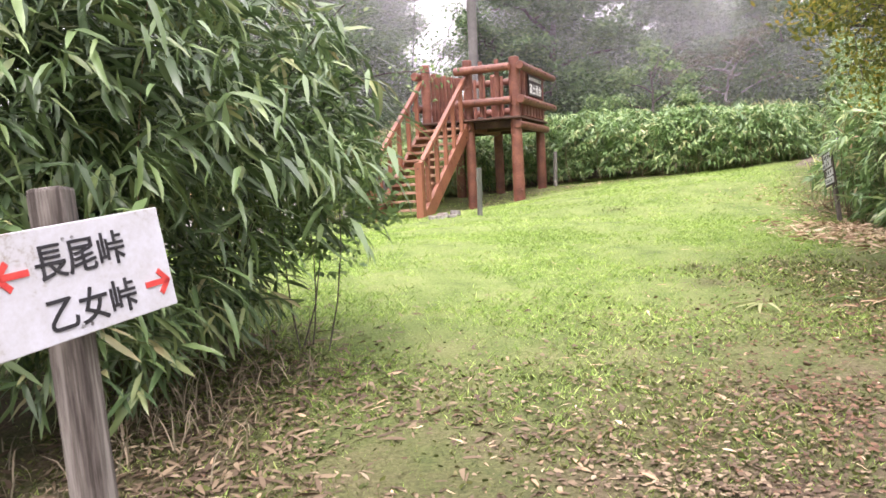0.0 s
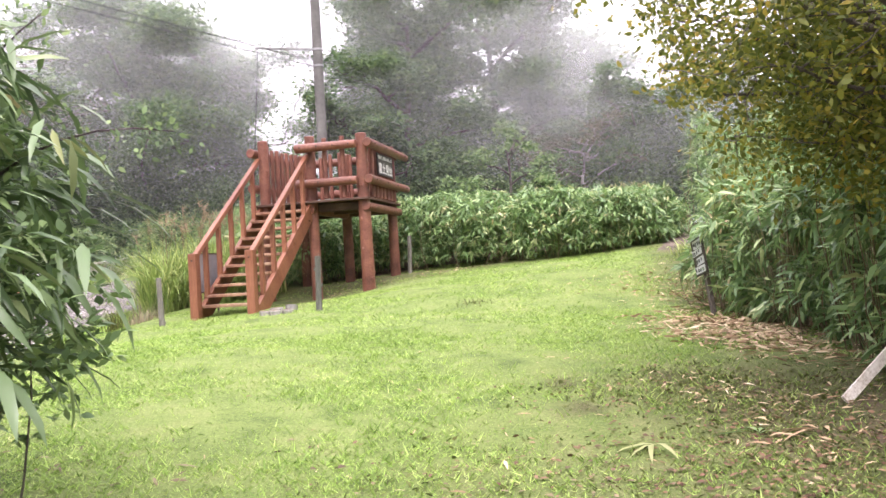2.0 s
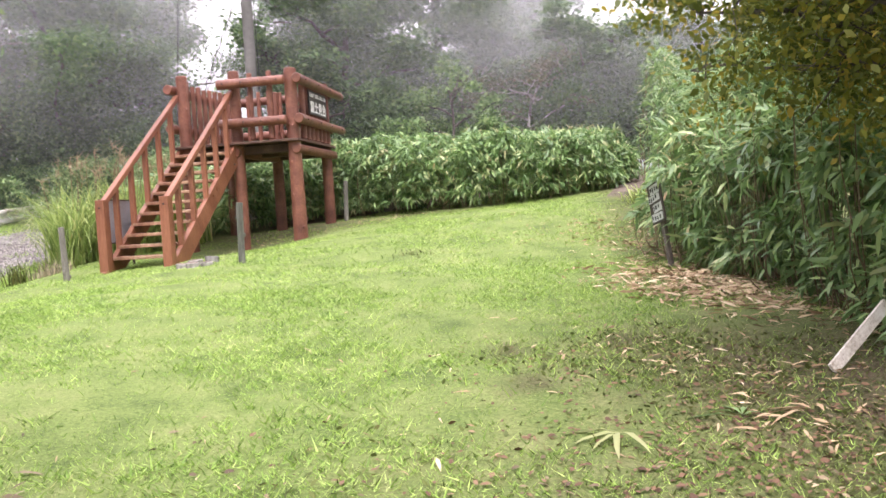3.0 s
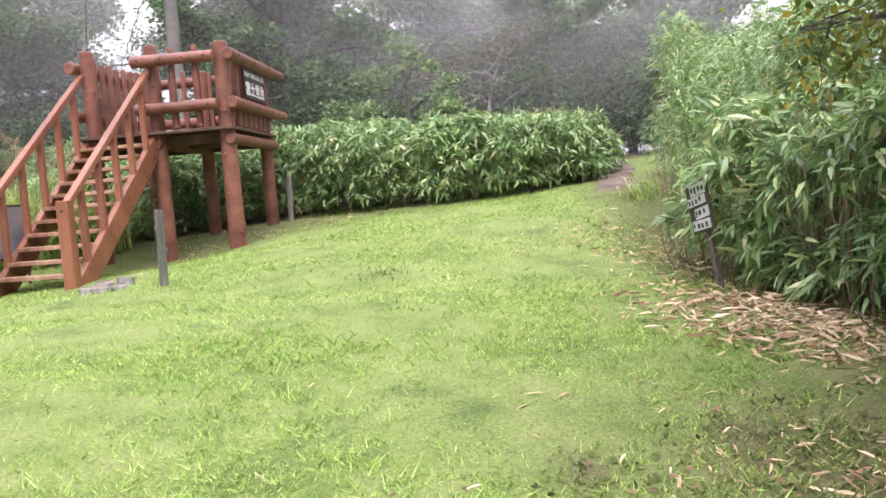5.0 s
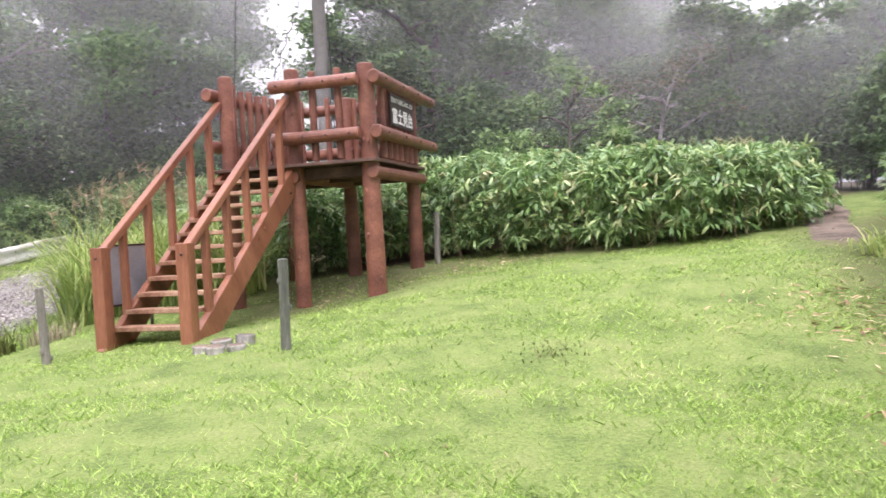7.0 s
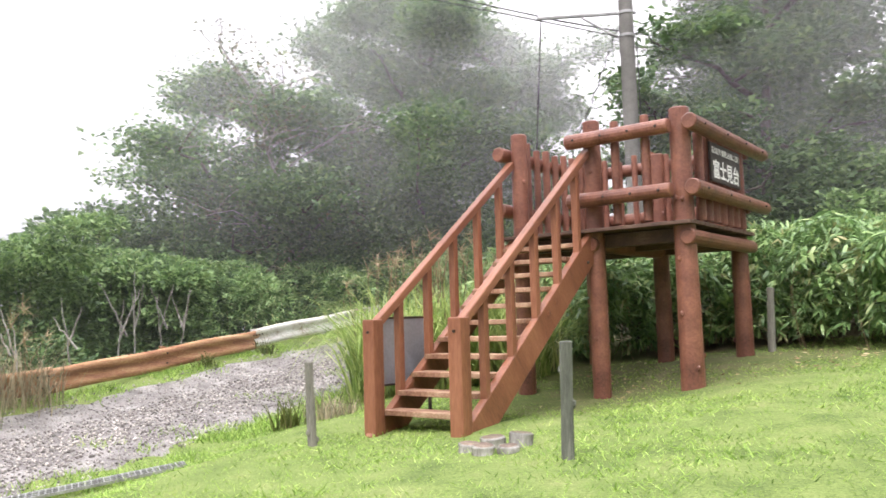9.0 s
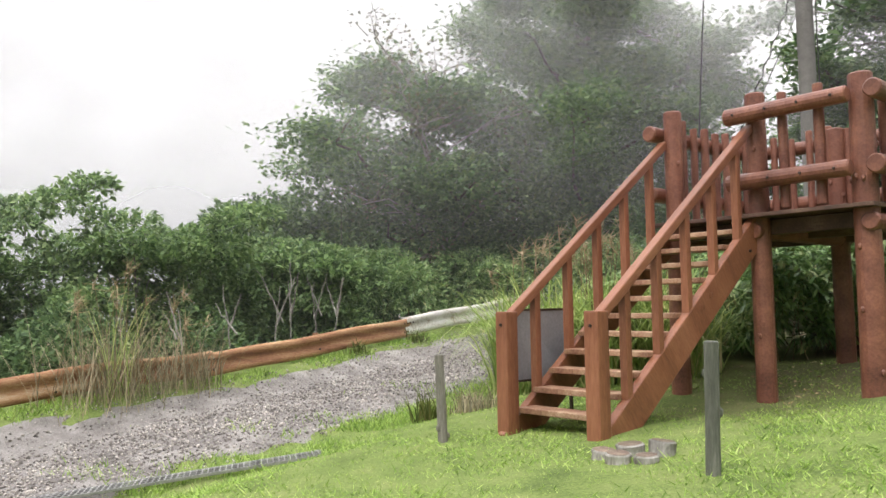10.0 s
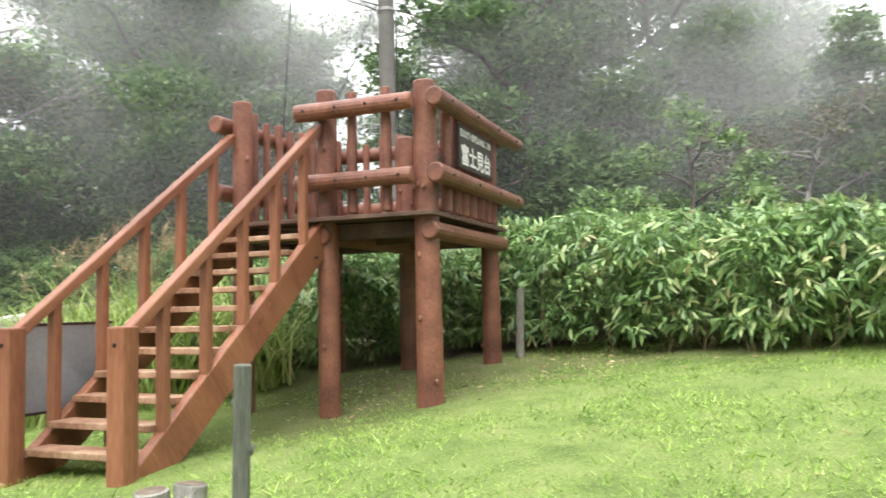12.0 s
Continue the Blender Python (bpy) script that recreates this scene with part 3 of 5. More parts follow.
    for body, size, z in (("富士山と芦ノ湖が見えるのはここだけ", 0.085, 0.105), ("富士見台", 0.225, -0.16)):
        ob = lettering(body, size, 0.004, WHITE_INK, board, fit=0.92 if size < 0.1 else 0.88, bold=0.0 if size < 0.1 else 0.004)
        ob.matrix_local = Matrix.Translation((0.0165, 0, z)) @ Matrix.Rotation(radians(90), 4, "Z") @ Matrix.Rotation(radians(90), 4, "X")
    return base


def lettering(body, size, depth, material, parent, fit=None, bold=0.0):
    cu = bpy.data.curves.new("lettering", "FONT")
    cu.body, cu.size, cu.extrude, cu.align_x, cu.offset = body, size, depth / 2, "CENTER", bold
    cu.resolution_u = 3
    tmp = bpy.data.objects.new("lettering", cu)
    scene.collection.objects.link(tmp)
    bpy.context.view_layer.update()
    me = bpy.data.meshes.new_from_object(tmp.evaluated_get(bpy.context.evaluated_depsgraph_get()))
    bpy.data.objects.remove(tmp)
    if fit:
        xs = [v.co.x for v in me.vertices]
        k = fit / max(max(xs) - min(xs), 1e-6)
        c = (max(xs) + min(xs)) / 2
        for v in me.vertices:
            v.co.x = (v.co.x - c) * k
    me.materials.clear()
    me.materials.append(material)
    ob = new("lettering", me)
    ob.parent = parent
    return ob


lookout()


# ---- info panel behind the foot of the stairs ----
def info_panel():
    m = on_tower(-2.3, -1.95, 0)
    p = m.translation
    z0 = gz(p.x, p.y)
    ob = thing("info_panel", Matrix.Translation((p.x, p.y, z0)) @ m.to_3x3().to_4x4(), "grey sheet panel in a thin dark frame beside the stairs", "sign")
    part("sheet", box_bm(0.02, 0.86, 0.66, 0.003), PANEL, ob, m=pose(0, 0, 0.72))
    for y in (-0.43, 0.0, 0.43):
        part("leg", box_bm(0.03, 0.03, 1.1, 0.004), DARK_STEEL, ob, m=pose(-0.03, y, 0.45))
    for z in (0.385, 1.055):
        part("frame_bar", box_bm(0.03, 0.9, 0.022, 0.004), DARK_STEEL, ob, m=pose(0, 0, z))


info_panel()


def stake(x, y, top, r, lean, label, seed, wood=STAKE):
    z0 = gz(x, y)
    ob = thing("wooden_stake", Matrix.Translation((x, y, z0)), label, "stake", "stakes along the lawn")
    part("shaft", log_bm(r * 1.05, r, top - z0 + 0.2, seed, 14, 8, 0.03, 0.008, knots=2), wood, ob, m=pose(0, 0, -0.2, *lean))


stake(2.6, 13.04, 1.9, 0.045, (0.5, 1.0, 0), "dark weathered grey wooden stake in the lawn", 1, STAKE_DARK)
stake(0.34, 14.57, 1.72, 0.042, (1, -1.5, 0), "pale weathered grey wooden stake by the road", 2)
stake(5.36, 17.9, 2.36, 0.045, (-1, 2, 0), "weathered grey wooden stake before the hedge", 3)


def cut_log(x, y, r, h, tilt, seed):
    z0 = gz(x, y)
    ob = thing("cut_log", Matrix.Translation((x, y, z0)), "short weathered cut log set in the grass", "log", "cut logs beside the stairs")
    lg = part("body", log_bm(r, r * 0.97, h + 0.05, seed, 14, 4, 0.06, 0.008), PALE_BARK, ob, m=pose(0, 0, -0.05, *tilt))
    bm = bmesh.new()
    bmesh.ops.create_circle(bm, cap_ends=True, segments=14, radius=r * 0.86)
    part("cut_face", bm, LOGCUT, lg, m=pose(0, 0, h + 0.054))


for k, (x, y, r, h, tl) in enumerate([(1.86, 13.62, 0.09, 0.06, (4, 3, 0)), (2.05, 13.68, 0.1, 0.08, (3, -4, 0)), (2.26, 13.63, 0.095, 0.1, (-3, 5, 0)), (1.98, 13.44, 0.09, 0.07, (5, 2, 0)), (2.18, 13.42, 0.085, 0.05, (2, -3, 0))]):
    cut_log(x, y, r, h, tl, 40 + k)


# ---- foliage builders ----
def blob_points(rng, blobs, n, shell=0.13, inner=0.2, low=0.04, top_only=-0.55):
    """Points near the outside of a union of ellipsoids (cx, cy, cz, rx, ry, rz), with the way out at each."""
    B = np.asarray(blobs, float)
    w = (B[:, 3] * B[:, 4] + B[:, 4] * B[:, 5] + B[:, 3] * B[:, 5])
    pick = rng.choice(len(B), n * 3, p=w / w.sum())
    d = unit(rng.normal(0, 1, (n * 3, 3)))
    d[:, 2] = np.where(d[:, 2] < top_only, -d[:, 2], d[:, 2])
    r = 1 - np.abs(rng.normal(0, shell, n * 3))
    deep = rng.random(n * 3) < inner
    r = np.where(deep, rng.uniform(0.35, 0.85, n * 3), r)
    lump = 1 + 0.1 * np.sin(5 * d[:, 0] + 3 * d[:, 2] + pick) * np.sin(4 * d[:, 1] - 2 * d[:, 2] + 2 * pick)
    P = B[pick, :3] + (r * lump)[:, None] * d * B[pick, 3:]
    ok = np.ones(len(P), bool)
    for k, b in enumerate(B):
        q = np.linalg.norm((P - b[:3]) / b[3:], axis=1)
        ok &= (q > 0.8) | (pick == k) | deep
    ok &= P[:, 2] > ground_z(P[:, 0], P[:, 1]) + low
    return P[ok][:n], unit(d / B[pick, 3:])[ok][:n]


def fans(rng, P, N, per, length, shape, droop=0.45, width=1.0, jitter=0.75, back=0.15, roll=0.5):
    """Sprays of leaves: at each point, several leaves fanning out and hanging."""
    k = np.repeat(np.arange(len(P)), per)
    t = unit(N * np.array([1, 1, 0.5]) + rng.normal(0, 0.35, P.shape))
    D = t[k] + rng.normal(0, jitter, (len(k), 3)) * np.array([1, 1, 0.7])
    D[:, 2] -= droop
    L = length * rng.uniform(0.6, 1.25, len(k))
    pos = P[k] - t[k] * back * rng.random((len(k), 1)) + rng.normal(0, length * 0.12, (len(k), 3))
    return spread(rng, shape, pos, D, L, width * rng.uniform(0.8, 1.25, len(k)), roll)


def stems(rng, feet, tops, r, sides=5, bend=0.15):
    out = []
    for a, b in zip(feet, tops):
        t = np.linspace(0, 1, 6)[:, None]
        mid = rng.normal(0, bend, 3) * np.array([1, 1, 0.2])
        P = a * (1 - t) + b * t + mid * (4 * t * (1 - t))
        out.append(tube(P, np.linspace(r, r * 0.4, 6), sides))
    return gather(out)


BLADE, FOLD, OVAL, RHOMB, CHIP = (BLADE_V, BLADE_F), (FOLD_V, FOLD_F), (OVAL_V, OVAL_F), (RHOMB_V, RHOMB_F), (CHIP_V, CHIP_F)


def bush(name, blobs, n, per, length, shape, material, label, category, seed, droop=0.45, width=1.0, n_stems=40, stem_r=0.008, dry=None, group="", inner=0.22, jitter=0.75, stem_material=None, low=0.05, roll=0.5):
    rng = np.random.default_rng(seed)
    B = np.asarray(blobs, float)
    c = B[:, :2].mean(0)
    base = thing(name, Matrix.Translation((c[0], c[1], gz(*c))), label, category, group)
    inv = np.array([c[0], c[1], gz(*c)])
    P, N = blob_points(rng, blobs, n, inner=inner, low=low)
    v, f = fans(rng, P, N, per, length, shape, droop, width, jitter, roll=roll)
    stuff("foliage", v - inv, f, material, base, kind="stuff")
    if dry:
        share, mat_dry = dry
        P, N = blob_points(rng, blobs, int(n * share))
        v, f = fans(rng, P, N, max(3, per - 1), length, shape, droop + 0.3, width, jitter)
        stuff("faded_foliage", v - inv, f, mat_dry, base, "faded tan leaves", kind="stuff")
    if n_stems:
        pick = rng.choice(len(B), n_stems)
        off = rng.uniform(-0.6, 0.6, (n_stems, 2)) * B[pick, 3:5]
        foot = B[pick, :2] + off
        feet = np.concatenate([foot, ground_z(foot[:, 0], foot[:, 1])[:, None] - 0.05], 1)
        tops = np.concatenate([B[pick, :2] + off * 1.35, (B[pick, 2] + B[pick, 5] * rng.uniform(0.2, 0.8, n_stems))[:, None]], 1)
        v, f = stems(rng, feet, tops, stem_r)
        stuff("undergrowth", v - inv, f, stem_material or STEM, base, kind="stuff")
    return base


def tree(x, y, height, spread_r, seed, material, label, leaf=0.16, clumps=70, per=70, crown_from=0.25, bark=BARK, lean=(0, 0), trunk_r=0.16, flat=0.45, group="", name="tree", droop=0.1, limb_n=9):
    """A tapered trunk, limbs that fork, and a crown of many small leaves in loose flat layers with gaps."""
    rng = np.random.default_rng(seed)
    z0 = gz(x, y)
    base = thing(name, Matrix.Translation((x, y, z0)), label, "tree", group)
    t = np.linspace(0, 1, 9)
    trunk = np.stack([lean[0] * t ** 1.5 + 0.12 * np.sin(5 * t + seed), lean[1] * t ** 1.5 + 0.12 * np.cos(4 * t + seed), height * 0.86 * t], -1)
    trunk[0, 2] = -0.3
    v, f = tube(trunk, trunk_r * (1 - 0.85 * t) + 0.01, 9)
    stuff("trunk", v, f, bark, base)
    limbs, ends = [], []
    for k in range(limb_n):
        h = crown_from * 0.8 + (0.95 - crown_from * 0.8) * (k + 0.5) / limb_n
        a = k * 2.4 + rng.uniform(-0.4, 0.4)
        o = np.array([np.interp(h, t, trunk[:, j]) for j in range(3)])
        reach = spread_r * (0.35 + 0.75 * math.sin(math.pi * min(1, (h - crown_from * 0.6) / (1.12 - crown_from * 0.6))) ) * rng.uniform(0.75, 1.1)
        rise = height * rng.uniform(0.06, 0.2)
        tip = o + np.array([math.cos(a) * reach, math.sin(a) * reach, rise])
        s = np.linspace(0, 1, 7)[:, None]
        pth = o * (1 - s) + tip * s + np.array([0, 0, 0.5]) * (s * (1 - s)) + rng.normal(0, 0.1, (7, 3)) * s
        limbs = [tube(pth, trunk_r * 0.45 * (1 - 0.85 * s[:, 0]) + 0.006, 6)]
        for q in range(5):
            u = rng.uniform(0.35, 1.0)
            p = pth[int(u * 6)]
            e = p + rng.normal(0, 0.3, 3) * spread_r * np.array([0.7, 0.7, 0.35]) + np.array([0, 0, 0.12 * spread_r])
            s2 = np.linspace(0, 1, 5)[:, None]
            limbs.append(tube(p * (1 - s2) + e * s2 + rng.normal(0, 0.05, (5, 3)) * s2, trunk_r * 0.2 * (1 - 0.85 * s2[:, 0]) + 0.004, 4))
            ends += [e, (p + e) / 2]
        v, f = gather(limbs)
        stuff("limb", v, f, bark, base)
    E = np.asarray(ends)
    C = E[rng.integers(0, len(E), clumps)] + rng.normal(0, 0.07, (clumps, 3)) * spread_r * np.array([1, 1, 0.6])
    size = spread_r * rng.uniform(0.09, 0.2, clumps)
    k = np.repeat(np.arange(clumps), per)
    off = np.clip(rng.normal(0, 0.8, (len(k), 3)), -1.6, 1.6) * size[k][:, None] * np.array([1, 1, flat])
    P = C[k] + off
    P = P[P[:, 2] > 0.25]
    D = rng.normal(0, 1, P.shape) * np.array([1, 1, 0.45])
    D[:, 2] -= droop
    v, f = spread(rng, CHIP, P, D, leaf * rng.uniform(0.6, 1.3, len(P)), 1.0, 0.55)
    stuff("crown", v, f, material, base, kind="stuff")
    return base


def blades(rng, x, y, n, height, spread_r, width, material, base, inv, name="blades", arch=0.9, zoff=0.0):
    """A tussock of long arching blades from one foot."""
    a, out = rng.uniform(0, 2 * np.pi, n), []
    L = height * rng.uniform(0.35, 1.3, n)
    foot = np.stack([x + rng.normal(0, spread_r * 0.22, n), y + rng.normal(0, spread_r * 0.22, n)], -1)
    z0 = ground_z(foot[:, 0], foot[:, 1]) + zoff
    tilt = np.abs(rng.normal(0.22, 0.16, n))
    s = np.array([0, 0.25, 0.5, 0.75, 1.0])
    ang = tilt[:, None] + arch * s[None] ** 2 * rng.uniform(0.6, 1.6, n)[:, None]
    dr, dz = np.sin(ang), np.cos(ang)
    R = np.cumsum(dr * 0.25 * L[:, None], 1) - dr[:, :1] * 0.25 * L[:, None]
    Z = np.cumsum(dz * 0.25 * L[:, None], 1) - dz[:, :1] * 0.25 * L[:, None]
    c = np.stack([foot[:, :1] + np.cos(a)[:, None] * R, foot[:, 1:] + np.sin(a)[:, None] * R, z0[:, None] + Z], -1)
    side = np.stack([-np.sin(a), np.cos(a), np.zeros(n)], -1)[:, None] * (width * (1 - s ** 2 * 0.95))[None, :, None]
    V = np.stack([c + side, c - side], 2).reshape(n, 10, 3)
    q = np.array([(2 * i, 2 * i + 1, 2 * i + 3, 2 * i + 2) for i in range(4)])
    F = (np.arange(n)[:, None, None] * 10 + q[None]).reshape(-1, 4)
    return V.reshape(-1, 3), F


def tussock(name, spots, material, label, category, seed, height, n, width, plumes=0, arch=0.9, spread_r=0.5, group=""):
    rng = np.random.default_rng(seed)
    c = np.mean(spots, 0)
    inv = np.array([c[0], c[1], gz(*c)])
    base = thing(name, Matrix.Translation(inv), label, category, group)
    v, f = gather([blades(rng, x, y, n, height, spread_r, width, material, base, inv, arch=arch) for x, y in spots])
    stuff("tussock_growth", v - inv, f, material, base, kind="stuff")
    if plumes:
        stalks, heads = [], []
        for _ in range(plumes):
            x, y = spots[rng.integers(len(spots))]
            foot = np.array([x + rng.normal(0, 0.2), y + rng.normal(0, 0.2), 0])
            foot[2] = gz(foot[0], foot[1])
            tip = foot + np.array([rng.normal(0, 0.3), rng.normal(0, 0.3), height * rng.uniform(1.0, 1.3)])
            s = np.linspace(0, 1, 6)[:, None]
            stalks.append(tube(foot * (1 - s) + tip * s, np.linspace(0.006, 0.003, 6), 4))
            D = rng.normal(0, 0.5, (16, 3)) + np.array([0.25, 0, 0.35])
            heads.append(spread(rng, GRASSY, np.repeat(tip[None], 16, 0) - np.array([0, 0, 1]) * rng.uniform(0, 0.18, (16, 1)), D, rng.uniform(0.14, 0.26, 16), 0.06))
        v, f = gather(stalks)
        stuff("stalk_growth", v - inv, f, STEM, base, kind="stuff")
        v, f = gather(heads)
        stuff("plume_growth", v - inv, f, PLUME, base, kind="stuff")
    return base


GRASSY = (GRASS_V, GRASS_F)

# ---- bamboo by the start of the path ----
# the last blob lies out of view, added to shade the ground below
near = bush("bamboo_bush", [(-1.05, 4.7, 1.85, 1.45, 1.25, 1.2), (-1.5, 3.75, 1.85, 1.3, 0.95, 1.4), (-2.1, 3.0, 1.4, 1.1, 0.8, 1.3), (-1.9, 4.9, 2.7, 1.4, 1.2, 0.9), (-2.6, 3.4, 2.6, 1.2, 0.9, 1.1), (-1.3, 5.6, 1.4, 1.1, 0.9, 0.9), (-3.2, 2.2, 1.3, 1.2, 0.9, 1.3), (-1.7, 4.3, 1.1, 1.1, 1.0, 0.7), (-1.05, 4.6, 0.95, 0.8, 0.8, 0.45), (-1.3, 3.7, 0.85, 0.7, 0.6, 0.45), (-2.8, 1.6, 2.6, 1.0, 0.9, 1.0)],
            5600, 6, 0.215, FOLD, BAMBOO, "dense dark green bamboo bush with long hanging leaves", "bamboo", 11, droop=0.6, n_stems=5, stem_r=0.006, inner=0.5, low=0.3, dry=(0.03, SASA_DRY))
rngp = np.random.default_rng(77)
Pn, Nn = blob_points(rngp, [(-1.05, 4.7, 1.75, 1.5, 1.3, 1.3), (-1.5, 3.75, 1.75, 1.35, 1.0, 1.55)], 900, shell=0.05, inner=0.0)
face = (Nn @ unit(np.array([0.6, -0.8, 0.1]))) > 0.2
Pn, Nn = Pn[face][:220], Nn[face][:220]
leaf_meshes = []
for k in range(4):
    v, f = spread(rngp, FOLD, np.zeros((1, 3)), np.array([[1.0, 0, 0]]), np.array([0.22 + 0.03 * k]), np.array([0.9 + 0.1 * k]), 0.0)
    leaf_meshes.append(mesh_from("leaf", v, f, BAMBOO))
org = near.matrix_world.translation
for k in range(len(Pn)):
    d = Vector(Nn[k]) + Vector(rngp.normal(0, 0.6, 3)) + Vector((0, 0, -0.7))
    lf = new("leaf", leaf_meshes[k % 4])
    lf.parent = near
    lf.matrix_local = Matrix.Translation(Vector(Pn[k]) - org) @ d.to_track_quat("X", "Z").to_matrix().to_4x4()

tussock("dry_stalks", [(-0.75, 3.55), (-0.6, 4.0), (-0.45, 4.4), (-1.0, 3.2), (-1.3, 2.8), (-0.5, 4.9), (-0.9, 3.9)], PAMPAS_DRY, "brown dead stalks under the bamboo bush", "dead bamboo", 63, 0.26, 45, 0.004, 0, 1.5, 1.1)
bush("leafy_shrub", [(0.12, 4.6, 1.5, 0.42, 0.45, 0.42), (-0.1, 4.8, 1.95, 0.5, 0.5, 0.45), (-0.15, 5.3, 1.2, 0.45, 0.5, 0.5)], 700, 6, 0.06, OVAL, LIGHT_LEAF, "olive green shrub with small leaves and thin twigs", "shrub", 12, droop=0.1, n_stems=4, stem_r=0.006, stem_material=BARK)

# ---- broad bamboo hedge behind the lawn ----
hedge_line = [(1.7, 20.2, 1.5), (2.6, 19.9, 1.6), (3.6, 19.5, 1.65), (4.7, 19.45, 1.7), (5.7, 19.1, 1.75), (6.4, 18.2, 1.75), (6.95, 17.2, 1.65), (7.7, 16.35, 1.55), (8.6, 15.75, 1.42), (9.5, 15.7, 1.28), (10.3, 16.4, 1.2), (10.8, 17.2, 1.2)]
blobs = []
rh = random.Random(17)
for x, y, h in hedge_line:
    z0 = gz(x, y)
    blobs.append((x, y, z0 + 0.5 * h, 0.82, 0.82, 0.47 * h))
    blobs.append((x + 0.6, y + 1.1, z0 + 0.55 * h, 1.0, 1.0, 0.48 * h))
    for _ in range(6):
        a, q = rh.uniform(-2.9, -0.2), rh.uniform(0.26, 0.42)
        blobs.append((x + 0.62 * math.cos(a), y + 0.62 * math.sin(a), z0 + h * rh.uniform(0.3, 0.86) - 0.1, q, q, q * 0.75))
    for a in (-2.6, -1.8, -1.0, -0.3):
        blobs.append((x + 0.5 * math.cos(a), y + 0.5 * math.sin(a), z0 + 0.32, 0.36, 0.36, 0.36))
bush("bamboo_hedge", blobs, 12500, 5, 0.165, BLADE, SASA, "broad-leaved green bamboo hedge with some faded leaves", "hedge", 21, droop=0.55, width=1.6, n_stems=190, stem_r=0.006, dry=(0.075, SASA_DRY), inner=0.3, jitter=0.8, roll=0.42, low=0.0)
bush("bamboo_thicket", [(11.0, 18.2, 2.35, 0.9, 0.9, 0.8), (11.7, 19.6, 2.6, 1.0, 1.1, 1.0)], 900, 5, 0.16, BLADE, SASA_DRY, "thinning yellowish bamboo at the end of the hedge", "bamboo", 22, width=1.3, n_stems=60)

# ---- bamboo wall on the other side ----
near_wall = [(7.85, 8.9, 1.55, 1.05, 0.9, 1.2), (7.8, 7.9, 1.45, 1.1, 0.85, 1.2), (7.5, 6.8, 1.3, 1.15, 0.85, 1.25), (6.9, 5.8, 1.1, 1.1, 0.85, 1.2),
             (9.3, 8.8, 2.6, 1.3, 1.2, 1.5), (8.9, 7.4, 2.3, 1.3, 1.2, 1.6), (6.4, 4.7, 1.1, 0.95, 0.85, 1.2), (7.3, 6.2, 2.3, 1.3, 1.2, 1.5), (8.2, 5.2, 2.4, 1.4, 1.2, 1.7)]
rw = random.Random(23)
# hanging sheaves of leaves along the face towards the lawn, with dark gaps between them
near_wall += [(7.0, 8.6, 1.05, 0.45, 0.5, 0.35), (6.9, 8.0, 1.0, 0.4, 0.5, 0.35), (6.75, 7.0, 0.85, 0.45, 0.5, 0.35), (6.3, 6.0, 0.75, 0.45, 0.5, 0.35), (5.9, 5.3, 0.7, 0.4, 0.5, 0.35), (7.0, 9.15, 1.95, 0.5, 0.42, 0.55), (7.0, 8.95, 1.3, 0.4, 0.4, 0.4), (7.15, 9.6, 1.5, 0.5, 0.45, 0.6), (6.85, 7.55, 1.9, 0.5, 0.45, 0.5), (6.7, 7.3, 1.25, 0.45, 0.45, 0.4), (6.6, 6.6, 1.75, 0.5, 0.5, 0.5), (6.4, 6.4, 1.1, 0.45, 0.45, 0.4)]
for _ in range(16):
    k, q = rw.randrange(9), rw.uniform(0.35, 0.55)
    cx, cy, cz, rx, ry, rz = near_wall[k]
    a = math.pi + rw.uniform(-1.1, 0.9)
    near_wall.append((cx + 0.85 * rx * math.cos(a), cy + 0.85 * ry * math.sin(a), cz + rz * rw.uniform(-0.3, 0.8), q, q, q))
far_wall = [(8.4, 9.9, 1.95, 1.2, 1.05, 1.5), (9.2, 11.0, 2.1, 1.15, 1.05, 1.5), (10.3, 12.2, 2.3, 1.1, 1.05, 1.5), (11.45, 13.4, 2.5, 1.0, 1.05, 1.45), (12.7, 14.5, 2.7, 1.05, 1.1, 1.45), (13.7, 16.0, 2.9, 1.05, 1.2, 1.5)]
for _ in range(30):
    k, q = rw.randrange(6), rw.uniform(0.3, 0.5)
    cx, cy, cz, rx, ry, rz = far_wall[k]
    a = math.pi + rw.uniform(-1.2, 1.0)
    far_wall.append((cx + 0.9 * rx * math.cos(a), cy + 0.9 * ry * math.sin(a), cz + rz * rw.uniform(-0.5, 0.95), q * 0.8, q * 0.8, q * 1.3))
bush("bamboo_thicket", near_wall, 6400, 5, 0.19, FOLD, SASA, "tall dense green bamboo with drooping leaves beside a sign", "bamboo", 31, droop=0.5, width=1.45, n_stems=190, stem_r=0.006, dry=(0.035, SASA_DRY), inner=0.35, low=0.02)
bush("bamboo_thicket", far_wall, 6200, 5, 0.13, BLADE, SASA, "tall light green bamboo wall along the trail", "bamboo", 32, droop=0.3, width=0.95, n_stems=140, stem_r=0.006, inner=0.25)
tussock("dry_stalks", [(6.95, 8.25), (6.98, 8.4), (7.05, 8.1)], PAMPAS_DRY, "upright brown dead bamboo stalks between the leaves", "dead bamboo", 59, 1.5, 60, 0.006, 0, 0.15, 0.3)


